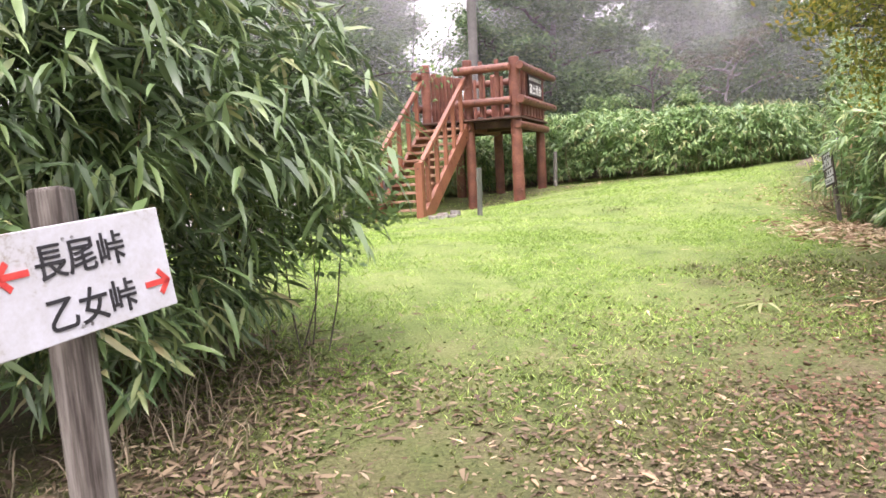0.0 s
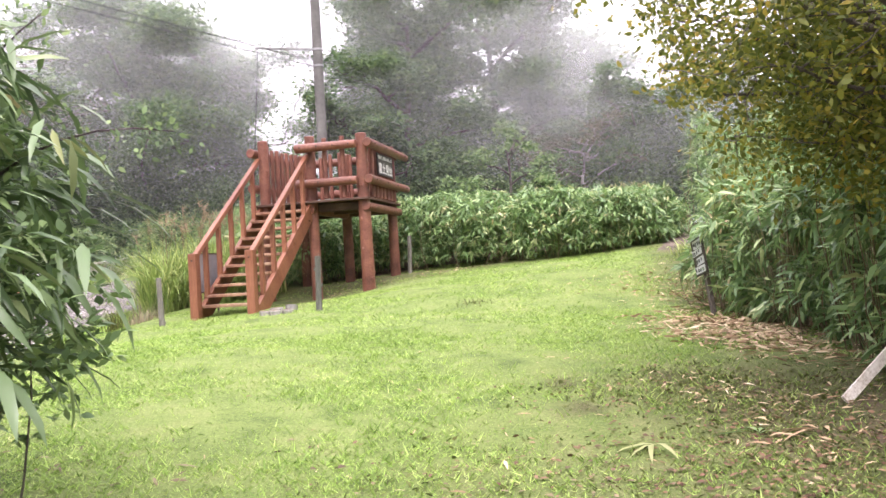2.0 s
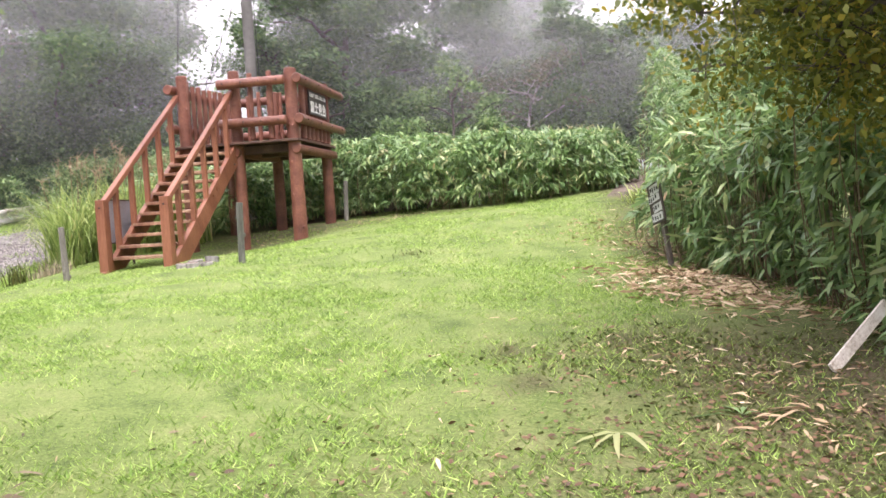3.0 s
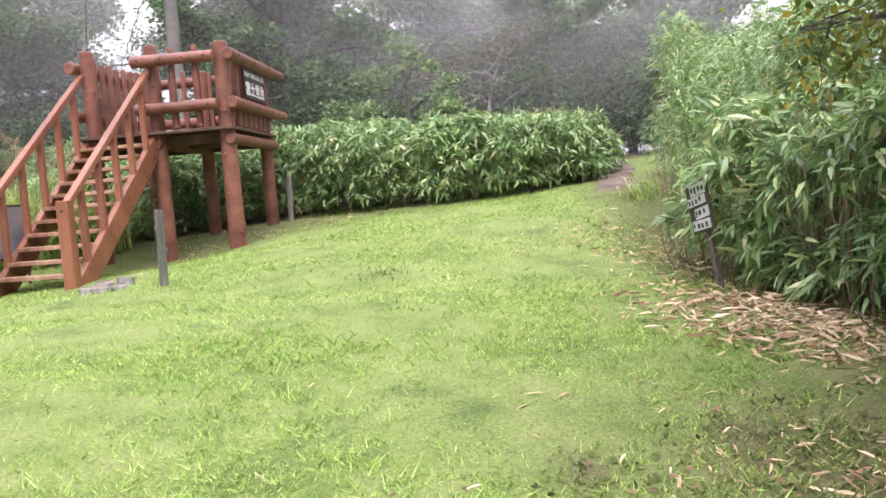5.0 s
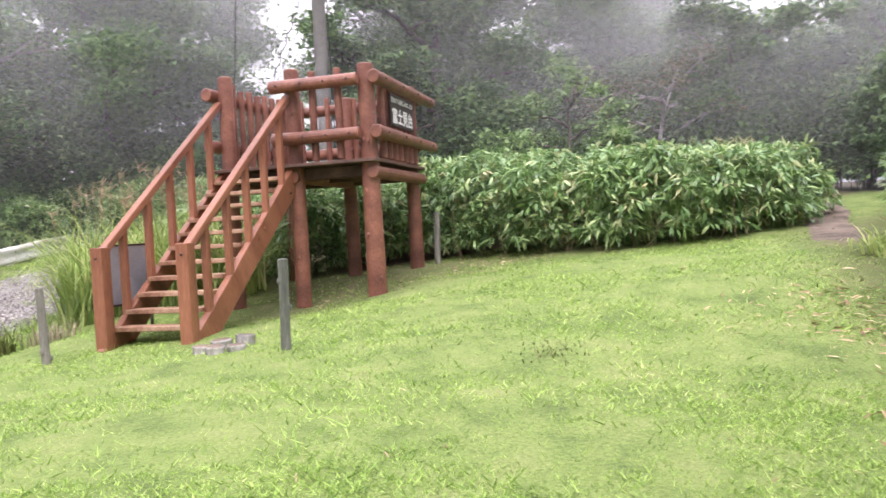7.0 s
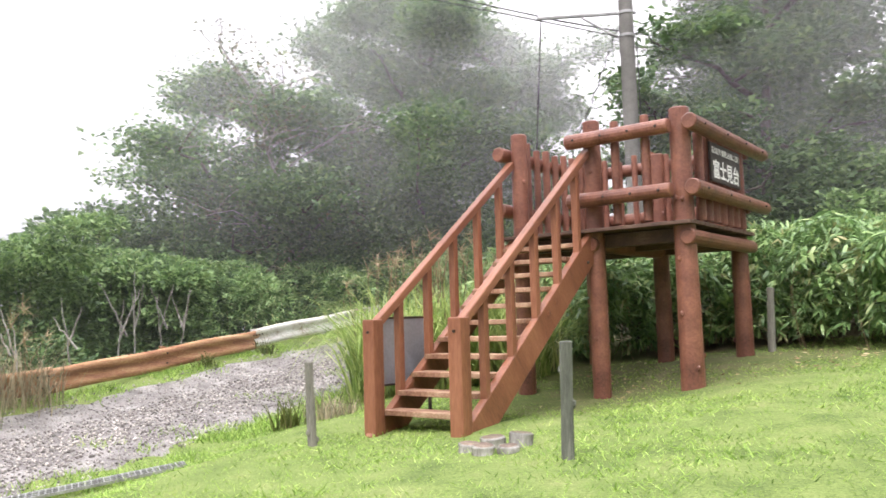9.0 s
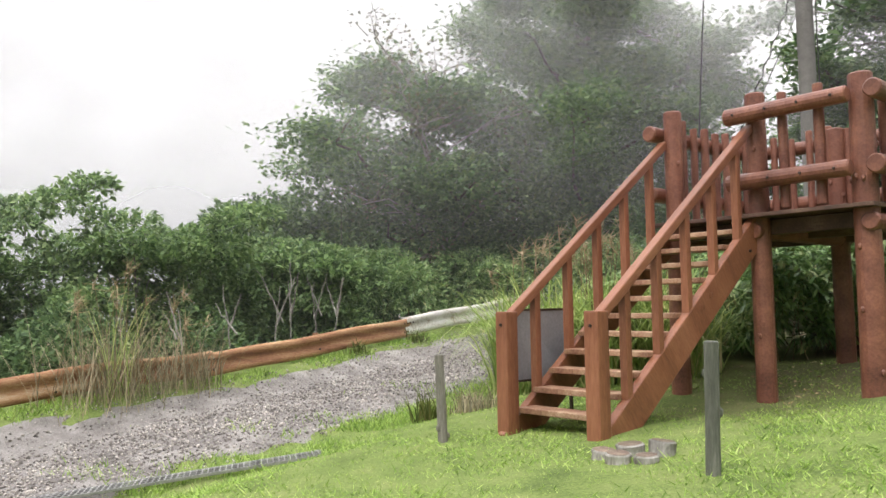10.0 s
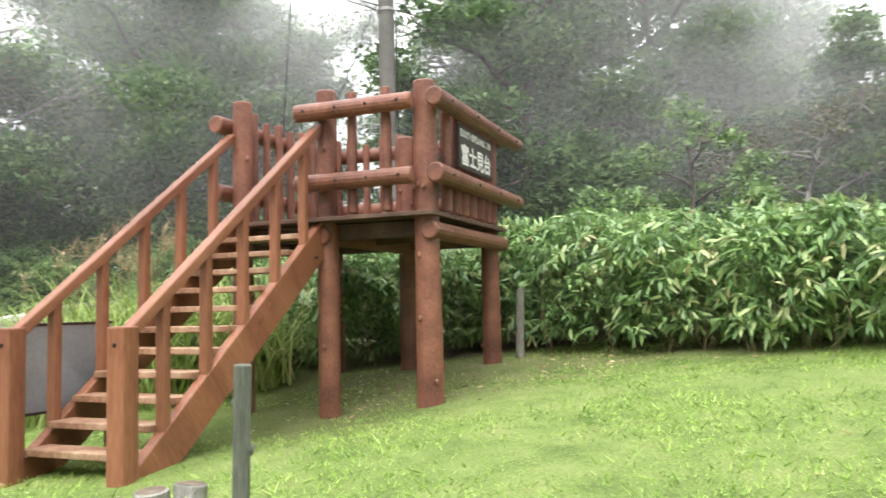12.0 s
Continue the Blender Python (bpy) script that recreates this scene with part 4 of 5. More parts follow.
# ---- tree with turning leaves over the path ----
def near_tree():
    rng = np.random.default_rng(41)
    x, y = 6.1, 4.0
    z0 = gz(x, y)
    inv = np.array([x, y, z0])
    base = thing("tree", Matrix.Translation(inv), "small tree with green and yellow turning leaves over the path", "tree")
    t = np.linspace(0, 1, 8)[:, None]
    trunk = inv * (1 - t) + np.array([5.6, 4.6, z0 + 2.4]) * t + np.array([0.1, 0, 0]) * np.sin(6 * t)
    trunk[0, 2] -= 0.3
    v, f = tube(trunk, np.linspace(0.1, 0.06, 8), 9)
    stuff("trunk", v - inv, f, BARK, base)
    limbs, ends = [], []
    # the last four limbs are added out of view to shade the path's start
    for tip, start, r in (((3.9, 5.4, 3.75), (5.6, 4.6, 2.6), 0.045), ((4.1, 4.6, 3.5), (5.6, 4.6, 2.6), 0.04), ((4.2, 6.4, 4.3), (5.5, 4.8, 2.8), 0.04), ((4.5, 5.6, 4.0), (5.5, 4.7, 2.7), 0.035), ((4.9, 6.6, 3.2), (5.5, 4.7, 2.4), 0.035), ((4.7, 5.2, 2.6), (5.6, 4.5, 2.0), 0.03), ((5.6, 6.6, 4.2), (5.6, 4.6, 2.6), 0.04), ((5.5, 7.3, 2.9), (5.7, 5.0, 2.4), 0.03), ((4.55, 6.2, 3.6), (5.5, 4.7, 2.5), 0.035), ((4.9, 7.0, 4.4), (5.5, 4.8, 2.7), 0.035), ((5.4, 7.6, 3.8), (5.6, 4.9, 2.6), 0.03), ((4.2, 5.2, 3.0), (5.6, 4.5, 2.2), 0.03), ((6.2, 7.2, 3.6), (5.7, 4.9, 2.5), 0.03), ((4.2, 3.0, 4.4), (5.7, 4.5, 2.6), 0.04), ((5.2, 2.2, 4.0), (5.7, 4.4, 2.5), 0.04), ((6.6, 2.8, 4.2), (5.8, 4.4, 2.5), 0.035), ((3.4, 3.9, 4.6), (5.6, 4.5, 2.7), 0.035)):
        s = np.linspace(0, 1, 9)[:, None]
        a, b = np.array(start) - [0, 0, 0.25], np.array(tip) - [0, 0, 0.25]
        pth = a * (1 - s) + b * s + np.array([0, 0, 0.25]) * s * (1 - s) + rng.normal(0, 0.03, (9, 3))
        limbs = [tube(pth, r * (1 - 0.8 * s[:, 0]), 6)]
        for q in range(13):
            p = pth[rng.integers(2, 9)]
            e = p + rng.normal(0, 0.32, 3) * np.array([1, 1, 0.7])
            s2 = np.linspace(0, 1, 5)[:, None]
            limbs.append(tube(p * (1 - s2) + e * s2 + rng.normal(0, 0.02, (5, 3)), 0.009 * (1 - 0.8 * s2[:, 0]), 4))
            ends += [e, (e + p) / 2, p * 0.25 + e * 0.75]
        v, f = gather(limbs)
        stuff("limb", v - inv, f, BARK, base)
    E = np.asarray(ends)
    k = np.repeat(np.arange(len(E)), 42)
    P = E[k] + rng.normal(0, 0.14, (len(k), 3))
    D = rng.normal(0, 1, P.shape) * np.array([1, 1, 0.6]) - np.array([0, 0, 0.45])
    v, f = spread(rng, OVAL, P, D, 0.06 * rng.uniform(0.6, 1.3, len(P)), 1.0, 0.6)
    stuff("crown", v - inv, f, TURNING_LEAF, base, kind="stuff")


near_tree()


def hanging_branch():
    """The thin arching shoot that reaches out above the shrub."""
    rng = np.random.default_rng(45)
    inv = np.array([-0.7, 5.0, gz(-0.7, 5.0)])
    base = thing("sapling", Matrix.Translation(inv), "thin arching sapling with sparse small leaves", "sapling")
    s = np.linspace(0, 1, 14)[:, None]
    paths = []
    for tip, h in (((0.75, 4.65, 2.25), 1.0), ((0.3, 4.6, 2.75), 0.5), ((0.0, 5.0, 2.9), 0.3)):
        pth = inv * (1 - s) + np.array(tip) * s + np.array([-0.3, 0, h]) * 4 * s * (1 - s) * 0.55
        paths.append(pth)
    v, f = gather([tube(p, np.linspace(0.014, 0.003, 14), 5) for p in paths])
    stuff("stem", v - inv, f, BARK, base)
    k = rng.integers(6, 14, 760)
    w = rng.integers(0, 3, 760)
    P = np.stack([paths[a][b] for a, b in zip(w, k)]) + rng.normal(0, 0.075, (760, 3))
    D = rng.normal(0, 1, P.shape) - np.array([0, 0, 0.3])
    v, f = spread(rng, OVAL, P, D, 0.036 * rng.uniform(0.6, 1.3, 760), 1.0, 0.7)
    stuff("leaves", v - inv, f, LIGHT_LEAF, base)


hanging_branch()

# ---- pampas grass, dry grass and weeds ----
tussock("pampas_grass", [(0.35, 18.0), (0.6, 18.6), (1.2, 18.0), (1.1, 19.0), (1.8, 18.7), (0.2, 19.0), (2.2, 18.3)], PAMPAS, "tall green pampas grass with seed plumes", "pampas grass", 51, 1.6, 420, 0.014, 42, 1.4, 0.9)
tussock("dry_grass", [road_point(14.75, 3.20), road_point(15.1, 3.25), road_point(15.3, 3.15), road_point(15.5, 3.25)], PAMPAS_DRY, "tall half-dry grass beside the road", "grass", 52, 1.25, 95, 0.005, 9, 0.7, 1.2)
tussock("pampas_grass", [road_point(15.2, 3.27), road_point(15.35, 3.25)], PAMPAS, "green pampas blades rising from the dry grass", "pampas grass", 61, 1.45, 26, 0.007, 4, 0.6, 0.7)
tussock("dry_grass", [road_point(15.95, 3.20), road_point(16.2, 3.15), road_point(16.35, 3.10)], PAMPAS_DRY, "tan grass tuft before the rusty rail", "grass", 58, 0.9, 80, 0.005, 3, 0.7, 0.9)
tussock("dry_grass", [road_point(19.2, 3.15), road_point(20.5, 3.12)], WEED, "green weeds at the foot of the guard rail", "grass", 57, 0.3, 70, 0.008, 0, 1.1, 0.35)
tussock("grass_tuft", [(-0.55, 16.6)], WEED, "dark green grass tuft by the road", "grass", 53, 0.42, 90, 0.009, 0, 0.8, 0.35)
tussock("grass_tuft", [(-0.15, 16.9), (0.1, 16.6)], PAMPAS_DRY, "small pale dry grass tuft by the road", "grass", 54, 0.35, 80, 0.007, 0, 1.0, 0.5)
tussock("grass_tuft", [(4.43, 11.35)], WEED, "low dark tuft in the lawn", "grass", 55, 0.07, 120, 0.006, 0, 1.2, 0.6)
tussock("grass_tuft", [(8.75, 12.6)], PAMPAS, "leafy weeds beside the trail", "weed", 56, 0.36, 60, 0.014, 0, 1.3, 0.5)

# ---- shrubs on the bank beyond the road ----
for k, (x, y, top, r) in enumerate([(-12.3, 16.9, 4.5, 1.9), (-10.2, 18.3, 4.3, 1.8), (-8.2, 19.6, 4.6, 1.7), (-6.4, 21.0, 4.2, 1.6), (-5.1, 22.6, 3.8, 1.4)]):
    rb = random.Random(300 + k)
    lumps = [(x, y, 2.2, r * 0.85, r * 0.85, 1.3), (x + 0.3, y + 0.4, 1.1, r, r, 1.1)]
    for _ in range(17):
        q = rb.uniform(0.5, 0.9)
        lumps.append((x + rb.uniform(-1, 1) * r, y + rb.uniform(-1, 1) * r, rb.uniform(1.7, top - 0.75 * q), q, q, q * 0.45))
    bush("shrub", lumps, 6600, 4, 0.125, RHOMB, LIGHT_LEAF, "leafy green shrub with pale bare stems on the bank", "shrub", 60 + k, droop=0.15, width=0.75, n_stems=9, stem_r=0.02, group="shrubs on the bank", stem_material=PALE_BARK, roll=0.4, inner=0.2, low=-9)

for k, (y0, off) in enumerate([(8.5, 4.9), (10.8, 5.0), (13.0, 4.9), (15.2, 4.8), (17.4, 4.9), (19.6, 4.8)]):
    x, y = road_point(y0, off)
    bush("shrub", [(x, y, 1.0, 1.2, 1.2, 1.0), (x - 0.4, y + 0.5, 1.5, 0.9, 0.9, 0.8), (x - 0.8, y + 0.2, 0.6, 1.4, 1.4, 0.9)], 1700, 4, 0.12, OVAL, TREE_LEAF if k % 2 else MID_LEAF, "low dark undergrowth behind the guard rail", "shrub", 160 + k, droop=0.15, width=0.8, n_stems=6, stem_r=0.012, group="undergrowth behind the rail", stem_material=PALE_BARK, inner=0.3, low=-9)


def bare_sapling(off, y0, h, seed):
    rng = np.random.default_rng(seed)
    x, y = road_point(y0, off)
    z0 = gz(x, y)
    ob = thing("bare_sapling", Matrix.Translation((x, y, z0)), "pale forked bare sapling behind the guard rail", "sapling", "bare saplings behind the rail")
    s = np.linspace(0, 1, 8)[:, None]
    a = np.array([0, 0, -0.1])
    for k in range(3):
        b_ = np.array([rng.uniform(-0.35, 0.35), rng.uniform(-0.2, 0.2), h * rng.uniform(0.8, 1.1)])
        v, f = tube(a * (1 - s) + b_ * s + rng.normal(0, 0.02, (8, 3)) * s, np.linspace(0.02, 0.006, 8), 6)
        stuff("branch", v, f, PALE_BARK, ob)
        a = b_ * 0.45


for k, (off, y0, h) in enumerate([(4.0, 17.4, 1.25), (4.1, 18.2, 1.5), (4.0, 18.5, 1.5), (4.1, 19.1, 1.4), (3.95, 16.6, 1.2), (4.1, 19.4, 1.3)]):
    bare_sapling(off, y0, h, 400 + k)
for k, (x, y, top, r) in enumerate([(-4.3, 24.2, 3.3, 1.3), (-2.8, 25.8, 3.4, 1.4), (-1.2, 27.0, 3.5, 1.5), (0.6, 25.6, 3.5, 1.4), (2.4, 23.6, 3.5, 1.3)]):
    z = 1.6
    bush("shrub", [(x, y, (top + z) / 2, r, r, (top - z) / 2 + 0.2), (x + 0.8, y - 0.5, top - 0.9, r * 0.7, r * 0.7, 0.8)], 1300, 5, 0.14, BLADE, SASA, "grey-green bushy undergrowth beyond the guard rail", "shrub", 70 + k, droop=0.2, width=1.2, n_stems=6, stem_r=0.01, group="undergrowth beyond the road", roll=0.5, low=-9)
for k, (x, y, r, top) in enumerate([(-6.2, 25.6, 1.9, 5.7), (-8.3, 25.2, 1.9, 5.2), (-3.6, 27.0, 1.9, 5.2), (-0.8, 27.8, 1.9, 5.4), (1.8, 27.0, 1.8, 5.0)]):
    bush("shrub", [(x, y, 2.6, r, r, top - 2.7), (x + 0.9, y - 0.6, 3.0, r * 0.6, r * 0.6, 1.1), (x - 0.9, y - 0.4, 2.4, r * 0.7, r * 0.7, 1.2)], 2600, 4, 0.15, OVAL, TREE_LEAF, "dark leafy undergrowth below the trees", "shrub", 190 + k, droop=0.1, n_stems=5, stem_r=0.015, group="undergrowth beyond the road", stem_material=BARK, low=-9, inner=0.3)
for k, (x, y, r, h) in enumerate([(14.6, 23.2, 1.6, 1.9), (16.4, 22.2, 1.7, 2.2), (13.2, 25.2, 1.6, 2.1), (17.0, 25.0, 1.8, 2.6), (15.6, 28.0, 2.0, 3.0), (10.4, 21.6, 1.5, 1.5), (7.8, 21.6, 1.5, 1.5), (5.6, 22.4, 1.3, 1.4), (12.6, 22.4, 1.4, 1.6), (12.7, 21.2, 1.2, 2.2), (14.2, 21.0, 1.3, 2.4), (15.2, 19.4, 1.1, 2.2), (15.4, 20.2, 1.5, 2.2), (15.0, 18.3, 1.2, 1.9), (16.0, 24.2, 1.8, 2.8), (17.0, 18.2, 1.4, 2.4), (17.6, 20.0, 1.6, 2.6)]):
    z = gz(x, y)
    bush("shrub", [(x, y, z + 0.5 * h, r, r, 0.75 * h)], 800, 5, 0.13, OVAL, TREE_LEAF, "dark leafy undergrowth at the wood's edge", "shrub", 170 + k, droop=0.15, n_stems=6, stem_r=0.012, group="undergrowth at the wood's edge", stem_material=BARK)

# ---- trees ----
back_trees = [
    (-0.4, 28.6, 9.2, 3.5, TREE_LEAF, 420, 75, 0.06, 81), (-4.6, 27.4, 7.9, 3.3, MID_LEAF, 380, 75, 0.06, 82), (2.0, 30.6, 8.6, 2.8, TREE_LEAF, 300, 70, 0.08, 83), (-2.4, 31.0, 9.2, 3.2, TREE_LEAF, 280, 70, 0.08, 84), (-6.2, 27.8, 6.4, 2.7, MID_LEAF, 300, 70, 0.04, 93),
    (7.4, 24.4, 8.8, 3.2, TREE_LEAF, 400, 75, 0.08, 85), (5.5, 23.6, 4.8, 1.9, MID_LEAF, 170, 70, 0.12, 86), (10.8, 26.2, 8.6, 3.4, TREE_LEAF, 380, 75, 0.08, 87), (7.8, 28.6, 9.4, 3.2, TREE_LEAF, 240, 70, 0.12, 88),
    (14.0, 27.4, 7.0, 2.9, MID_LEAF, 240, 70, 0.06, 89), (18.6, 24.8, 4.2, 2.6, TREE_LEAF, 220, 70, 0.06, 90), (17.0, 21.4, 3.6, 2.2, TREE_LEAF, 200, 70, 0.06, 91), (18.0, 31.0, 6.0, 3.6, TREE_LEAF, 240, 70, 0.08, 92), (13.6, 22.4, 4.4, 2.2, TREE_LEAF, 200, 70, 0.06, 94), (16.2, 19.6, 4.0, 2.0, TREE_LEAF, 180, 70, 0.06, 95)]
for x, y, h, r, mt, cl, pr, cf, sd in back_trees:
    tree(x, y, h, r, sd, mt, "dark green broad-leaved tree in the mist", 0.165, cl, pr * 2, cf, group="trees behind the clearing", limb_n=13, flat=0.42)
tree(-3.4, 26.6, 7.6, 2.6, 95, GREY_LEAF, "thin pale tree with sparse leaves and bare twigs", 0.11, 260, 16, 0.12, PALE_BARK, (-0.8, -0.4), 0.065, limb_n=22)
for k, (x, y, h, r) in enumerate([(11.4, 21.6, 3.6, 1.7), (13.0, 23.0, 4.2, 2.0), (14.6, 24.6, 4.2, 1.9)]):
    tree(x, y, h, r, 96 + k, GREY_LEAF, "tangled brownish shrub with bare twigs behind the hedge", 0.1, 60, 60, 0.1, PALE_BARK, (0.8, 0), 0.06, limb_n=12, name="bare_shrub", group="brushwood behind the hedge")
tree(8.9, 20.6, 3.2, 1.4, 99, LIGHT_LEAF, "young light green tree behind the hedge", 0.13, 50, 80, 0.15, BARK, (0, 0), 0.05, name="young_tree")


# ---- signs ----
def arrow_bm(length, height, stroke, depth):
    """A flat hand-painted arrow pointing to +x, in the xz plane."""
    bm = bmesh.new()
    for a, b in (((-length / 2, 0), (length / 2, 0)), ((length / 2 - height * 0.5, height / 2), (length / 2, 0)), ((length / 2 - height * 0.5, -height / 2), (length / 2, 0))):
        A, B = Vector((a[0], 0, a[1])), Vector((b[0], 0, b[1]))
        d = (B - A).normalized()
        n = Vector((-d.z, 0, d.x)) * stroke / 2
        A, B = A - d * stroke * 0.3, B + d * stroke * 0.3
        y = Vector((0, -depth, 0))
        vs = [bm.verts.new(p) for p in (A - n, B - n, B + n, A + n, A - n + y, B - n + y, B + n + y, A + n + y)]
        for q in ((4, 5, 6, 7), (0, 1, 5, 4), (1, 2, 6, 5), (2, 3, 7, 6), (3, 0, 4, 7)):
            bm.faces.new([vs[i] for i in q])
    return bm


def pass_sign():
    foot = Vector((-0.585, 1.735, 0))
    foot.z = gz(foot.x, foot.y)
    sign = thing("trail_sign", Matrix.Translation(foot), "white trail sign with black characters and red arrows, weathered post", "sign")
    top = Vector((-0.715, 1.845, 1.535))
    m = along(Vector((0, 0, -0.2)), top - foot) @ Matrix.Rotation(radians(35), 4, "Z")
    bm = box_bm(0.1, 0.1, (top - foot).length + 0.2, 0.012)
    bmesh.ops.translate(bm, vec=(0, 0, ((top - foot).length + 0.2) / 2), verts=bm.verts)
    part("post", bm, POST_WOOD, sign, "weathered grey square wooden post", m)
    right, left = Vector((-0.474, 1.998, 1.471)), Vector((-0.74, 1.546, 1.422))
    ex = (right - left).normalized()
    ez = Vector((0.03, -0.025, 0.295)).normalized() * -1
    ez = (Vector((-0.474, 1.998, 1.471)) - Vector((-0.449, 1.975, 1.176))).normalized()
    ey = ez.cross(ex).normalized()
    ez = ex.cross(ey).normalized()
    L, H = 0.62, 0.298
    c = right - ex * (L / 2) - ez * (H / 2)
    rot = Matrix((ex, ey, ez)).transposed().to_4x4()
    board = part("board", box_bm(L, 0.012, H, 0.003), BOARD_WHITE, sign, "white painted board with rain streaks", Matrix.Translation(c - foot) @ rot)
    face = Matrix.Rotation(radians(90), 4, "X")
    for body, x, z, w in (("長尾峠", 0.0, 0.022, 0.3), ("乙女峠", 0.005, -0.115, 0.3)):
        ob = lettering(body, 0.1, 0.003, INK, board, fit=w, bold=0.0011)
        ob.matrix_local = Matrix.Translation((x, -0.0075, z)) @ face
    part("arrow", arrow_bm(0.085, 0.06, 0.017, 0.003), RED_INK, board, "red painted arrow", pose(0.245, -0.006, -0.07))
    part("arrow", arrow_bm(0.085, 0.06, 0.017, 0.003), RED_INK, board, "red painted arrow", pose(-0.22, -0.006, 0.045, 0, 180, 0) @ Matrix.Scale(1, 4))
    for x in (-0.03, 0.0):
        for z in (0.11, -0.125):
            bm = bmesh.new()
            bmesh.ops.create_cone(bm, cap_ends=True, segments=8, radius1=0.005, radius2=0.004, depth=0.004)
            part("nail", bm, STEEL, board, m=pose(-0.02 + x, -0.008, z, 90))


pass_sign()


def small_sign():
    x, y = 6.63, 9.1
    foot = Vector((x, y, gz(x, y)))
    sign = thing("notice_sign", Matrix.Translation(foot), "leaning dark notice board with white lettered strips on brown post", "sign")
    top = Vector((6.63, 9.3, 1.8))
    part("post", box_bm(0.05, 0.05, (top - foot).length + 0.2, 0.006, (0, 0, (top - foot).length / 2 - 0.1)), BARK, sign, "brown wooden post", along((0, 0, 0), top - foot))
    a = radians(167)
    ey = Vector((-math.cos(a), -math.sin(a), 0.0))
    ez = (top - foot).normalized()
    ex = ey.cross(ez).normalized()
    ey = ez.cross(ex)
    c = Vector((6.62, 9.24, 1.565)) - foot - ey * 0.04
    board = part("board", box_bm(0.34, 0.018, 0.44, 0.004), DARK_BOARD, sign, "dark board with white lettered strips", Matrix.Translation(c) @ Matrix((ex, ey, ez)).transposed().to_4x4())
    rng = random.Random(8)
    for z, x, w, h in ((0.15, 0.02, 0.24, 0.1), (0.055, -0.02, 0.28, 0.075), (-0.055, 0.03, 0.22, 0.09), (-0.155, -0.01, 0.28, 0.085)):
        strip_ = part("strip", box_bm(w, 0.004, h, 0.001), BOARD_WHITE, board, "white strip with unreadable writing", pose(x, -0.0105, z, 0, rng.uniform(-2, 2), 0))
        xx = -w / 2 + 0.015
        while xx < w / 2 - 0.05:
            q = rng.uniform(0.02, 0.04)
            part("writing", box_bm(q, 0.003, h * rng.uniform(0.35, 0.6), 0.0005), INK, strip_, m=pose(xx + q / 2, -0.0032, rng.uniform(-0.01, 0.01)))
            xx += q + rng.uniform(0.02, 0.04)


small_sign()


def plank():
    a, b = Vector((5.02, 5.52, gz(5.02, 5.52) + 0.01)), Vector((5.6, 5.62, 0.86))
    ob = part("plank", box_bm(0.075, 0.022, (b - a).length, 0.004, (0, 0, (b - a).length / 2)), PLANK, None, m=along(a, b) @ Matrix.Rotation(radians(70), 4, "Z"))
    tagged(ob, "white worn wooden plank leaning in the undergrowth", "plank")


plank()


# ---- guard rail along the road ----
def rail_foot(y):
    x, yy = road_point(y, 3.45)
    return Vector((x, yy, gz(x, yy)))


def guard_rail():
    base = thing("guard_rail", Matrix.Translation(rail_foot(18)), "old steel guard rail, part rusty and part white", "guard rail")
    inv = base.matrix_world.translation
    prof = [(0.0, 0.175), (0.03, 0.17), (0.052, 0.14), (0.055, 0.08), (0.02, 0.04), (0.012, 0.0), (0.02, -0.04), (0.055, -0.08), (0.052, -0.14), (0.03, -0.17), (0.0, -0.175)]
    spans = [(5.0, 12.6, WHITE_STEEL, "white flaking beam"), (12.5, 16.7, RUST, "rusty beam"), (16.6, 20.65, RUST, "rusty beam"), (20.55, 24.6, WHITE_STEEL, "white painted beam"), (24.5, 32, WHITE_STEEL, "white painted beam")]
    for k, (y0, y1, mat_, lab) in enumerate(spans):
        ys = np.linspace(y0, y1, 14)
        P = np.array([rail_foot(v) for v in ys])
        T = unit(np.gradient(P, axis=0))
        side = unit(np.cross(T, np.array([0, 0, 1.0])))
        lift = 0.225 + 0.012 * np.sin(ys * 3) + 0.03 * (k % 2)
        rows = []
        for o, h in prof:
            rows.append(P + side * (o + 0.004 * k) + np.array([0, 0, 1.0]) * (lift + h)[:, None])
        back_ = [r - side * 0.006 for r in rows]
        ring = np.stack(rows + back_[::-1], 1)
        n, m = ring.shape[:2]
        i, j = np.meshgrid(np.arange(n - 1), np.arange(m), indexing="ij")
        F = np.stack([i * m + j, i * m + (j + 1) % m, (i + 1) * m + (j + 1) % m, (i + 1) * m + j], -1).reshape(-1, 4)
        stuff("beam", ring.reshape(-1, 3) - np.array(inv), F, mat_, base, lab)
    for y in np.arange(6.6, 31, 2.0):
        p = rail_foot(y)
        bm = bmesh.new()
        bmesh.ops.create_cone(bm, cap_ends=True, segments=12, radius1=0.055, radius2=0.055, depth=1.0)
        d = (rail_foot(y + 0.5) - p).normalized()
        out = d.cross(Vector((0, 0, 1)))
        post = part("post", bm, RUST if 12 < y < 20.6 else WHITE_STEEL, base, m=Matrix.Translation(p - inv - out * 0.06 + Vector((0, 0, -0.08))))
        for dy in (-0.12, -0.04, 0.04, 0.12) if abs((y - 16.6) % 4) < 0.1 else (0.0,):
            for h in (0.15, 0.31):
                bm = bmesh.new()
                bmesh.ops.create_cone(bm, cap_ends=True, segments=8, radius1=0.018, radius2=0.014, depth=0.016)
                q = p - inv + d * dy + out * 0.062 + Vector((0, 0, h))
                part("bolt", bm, DARK_STEEL, base, m=along(q, q + out))


guard_rail()


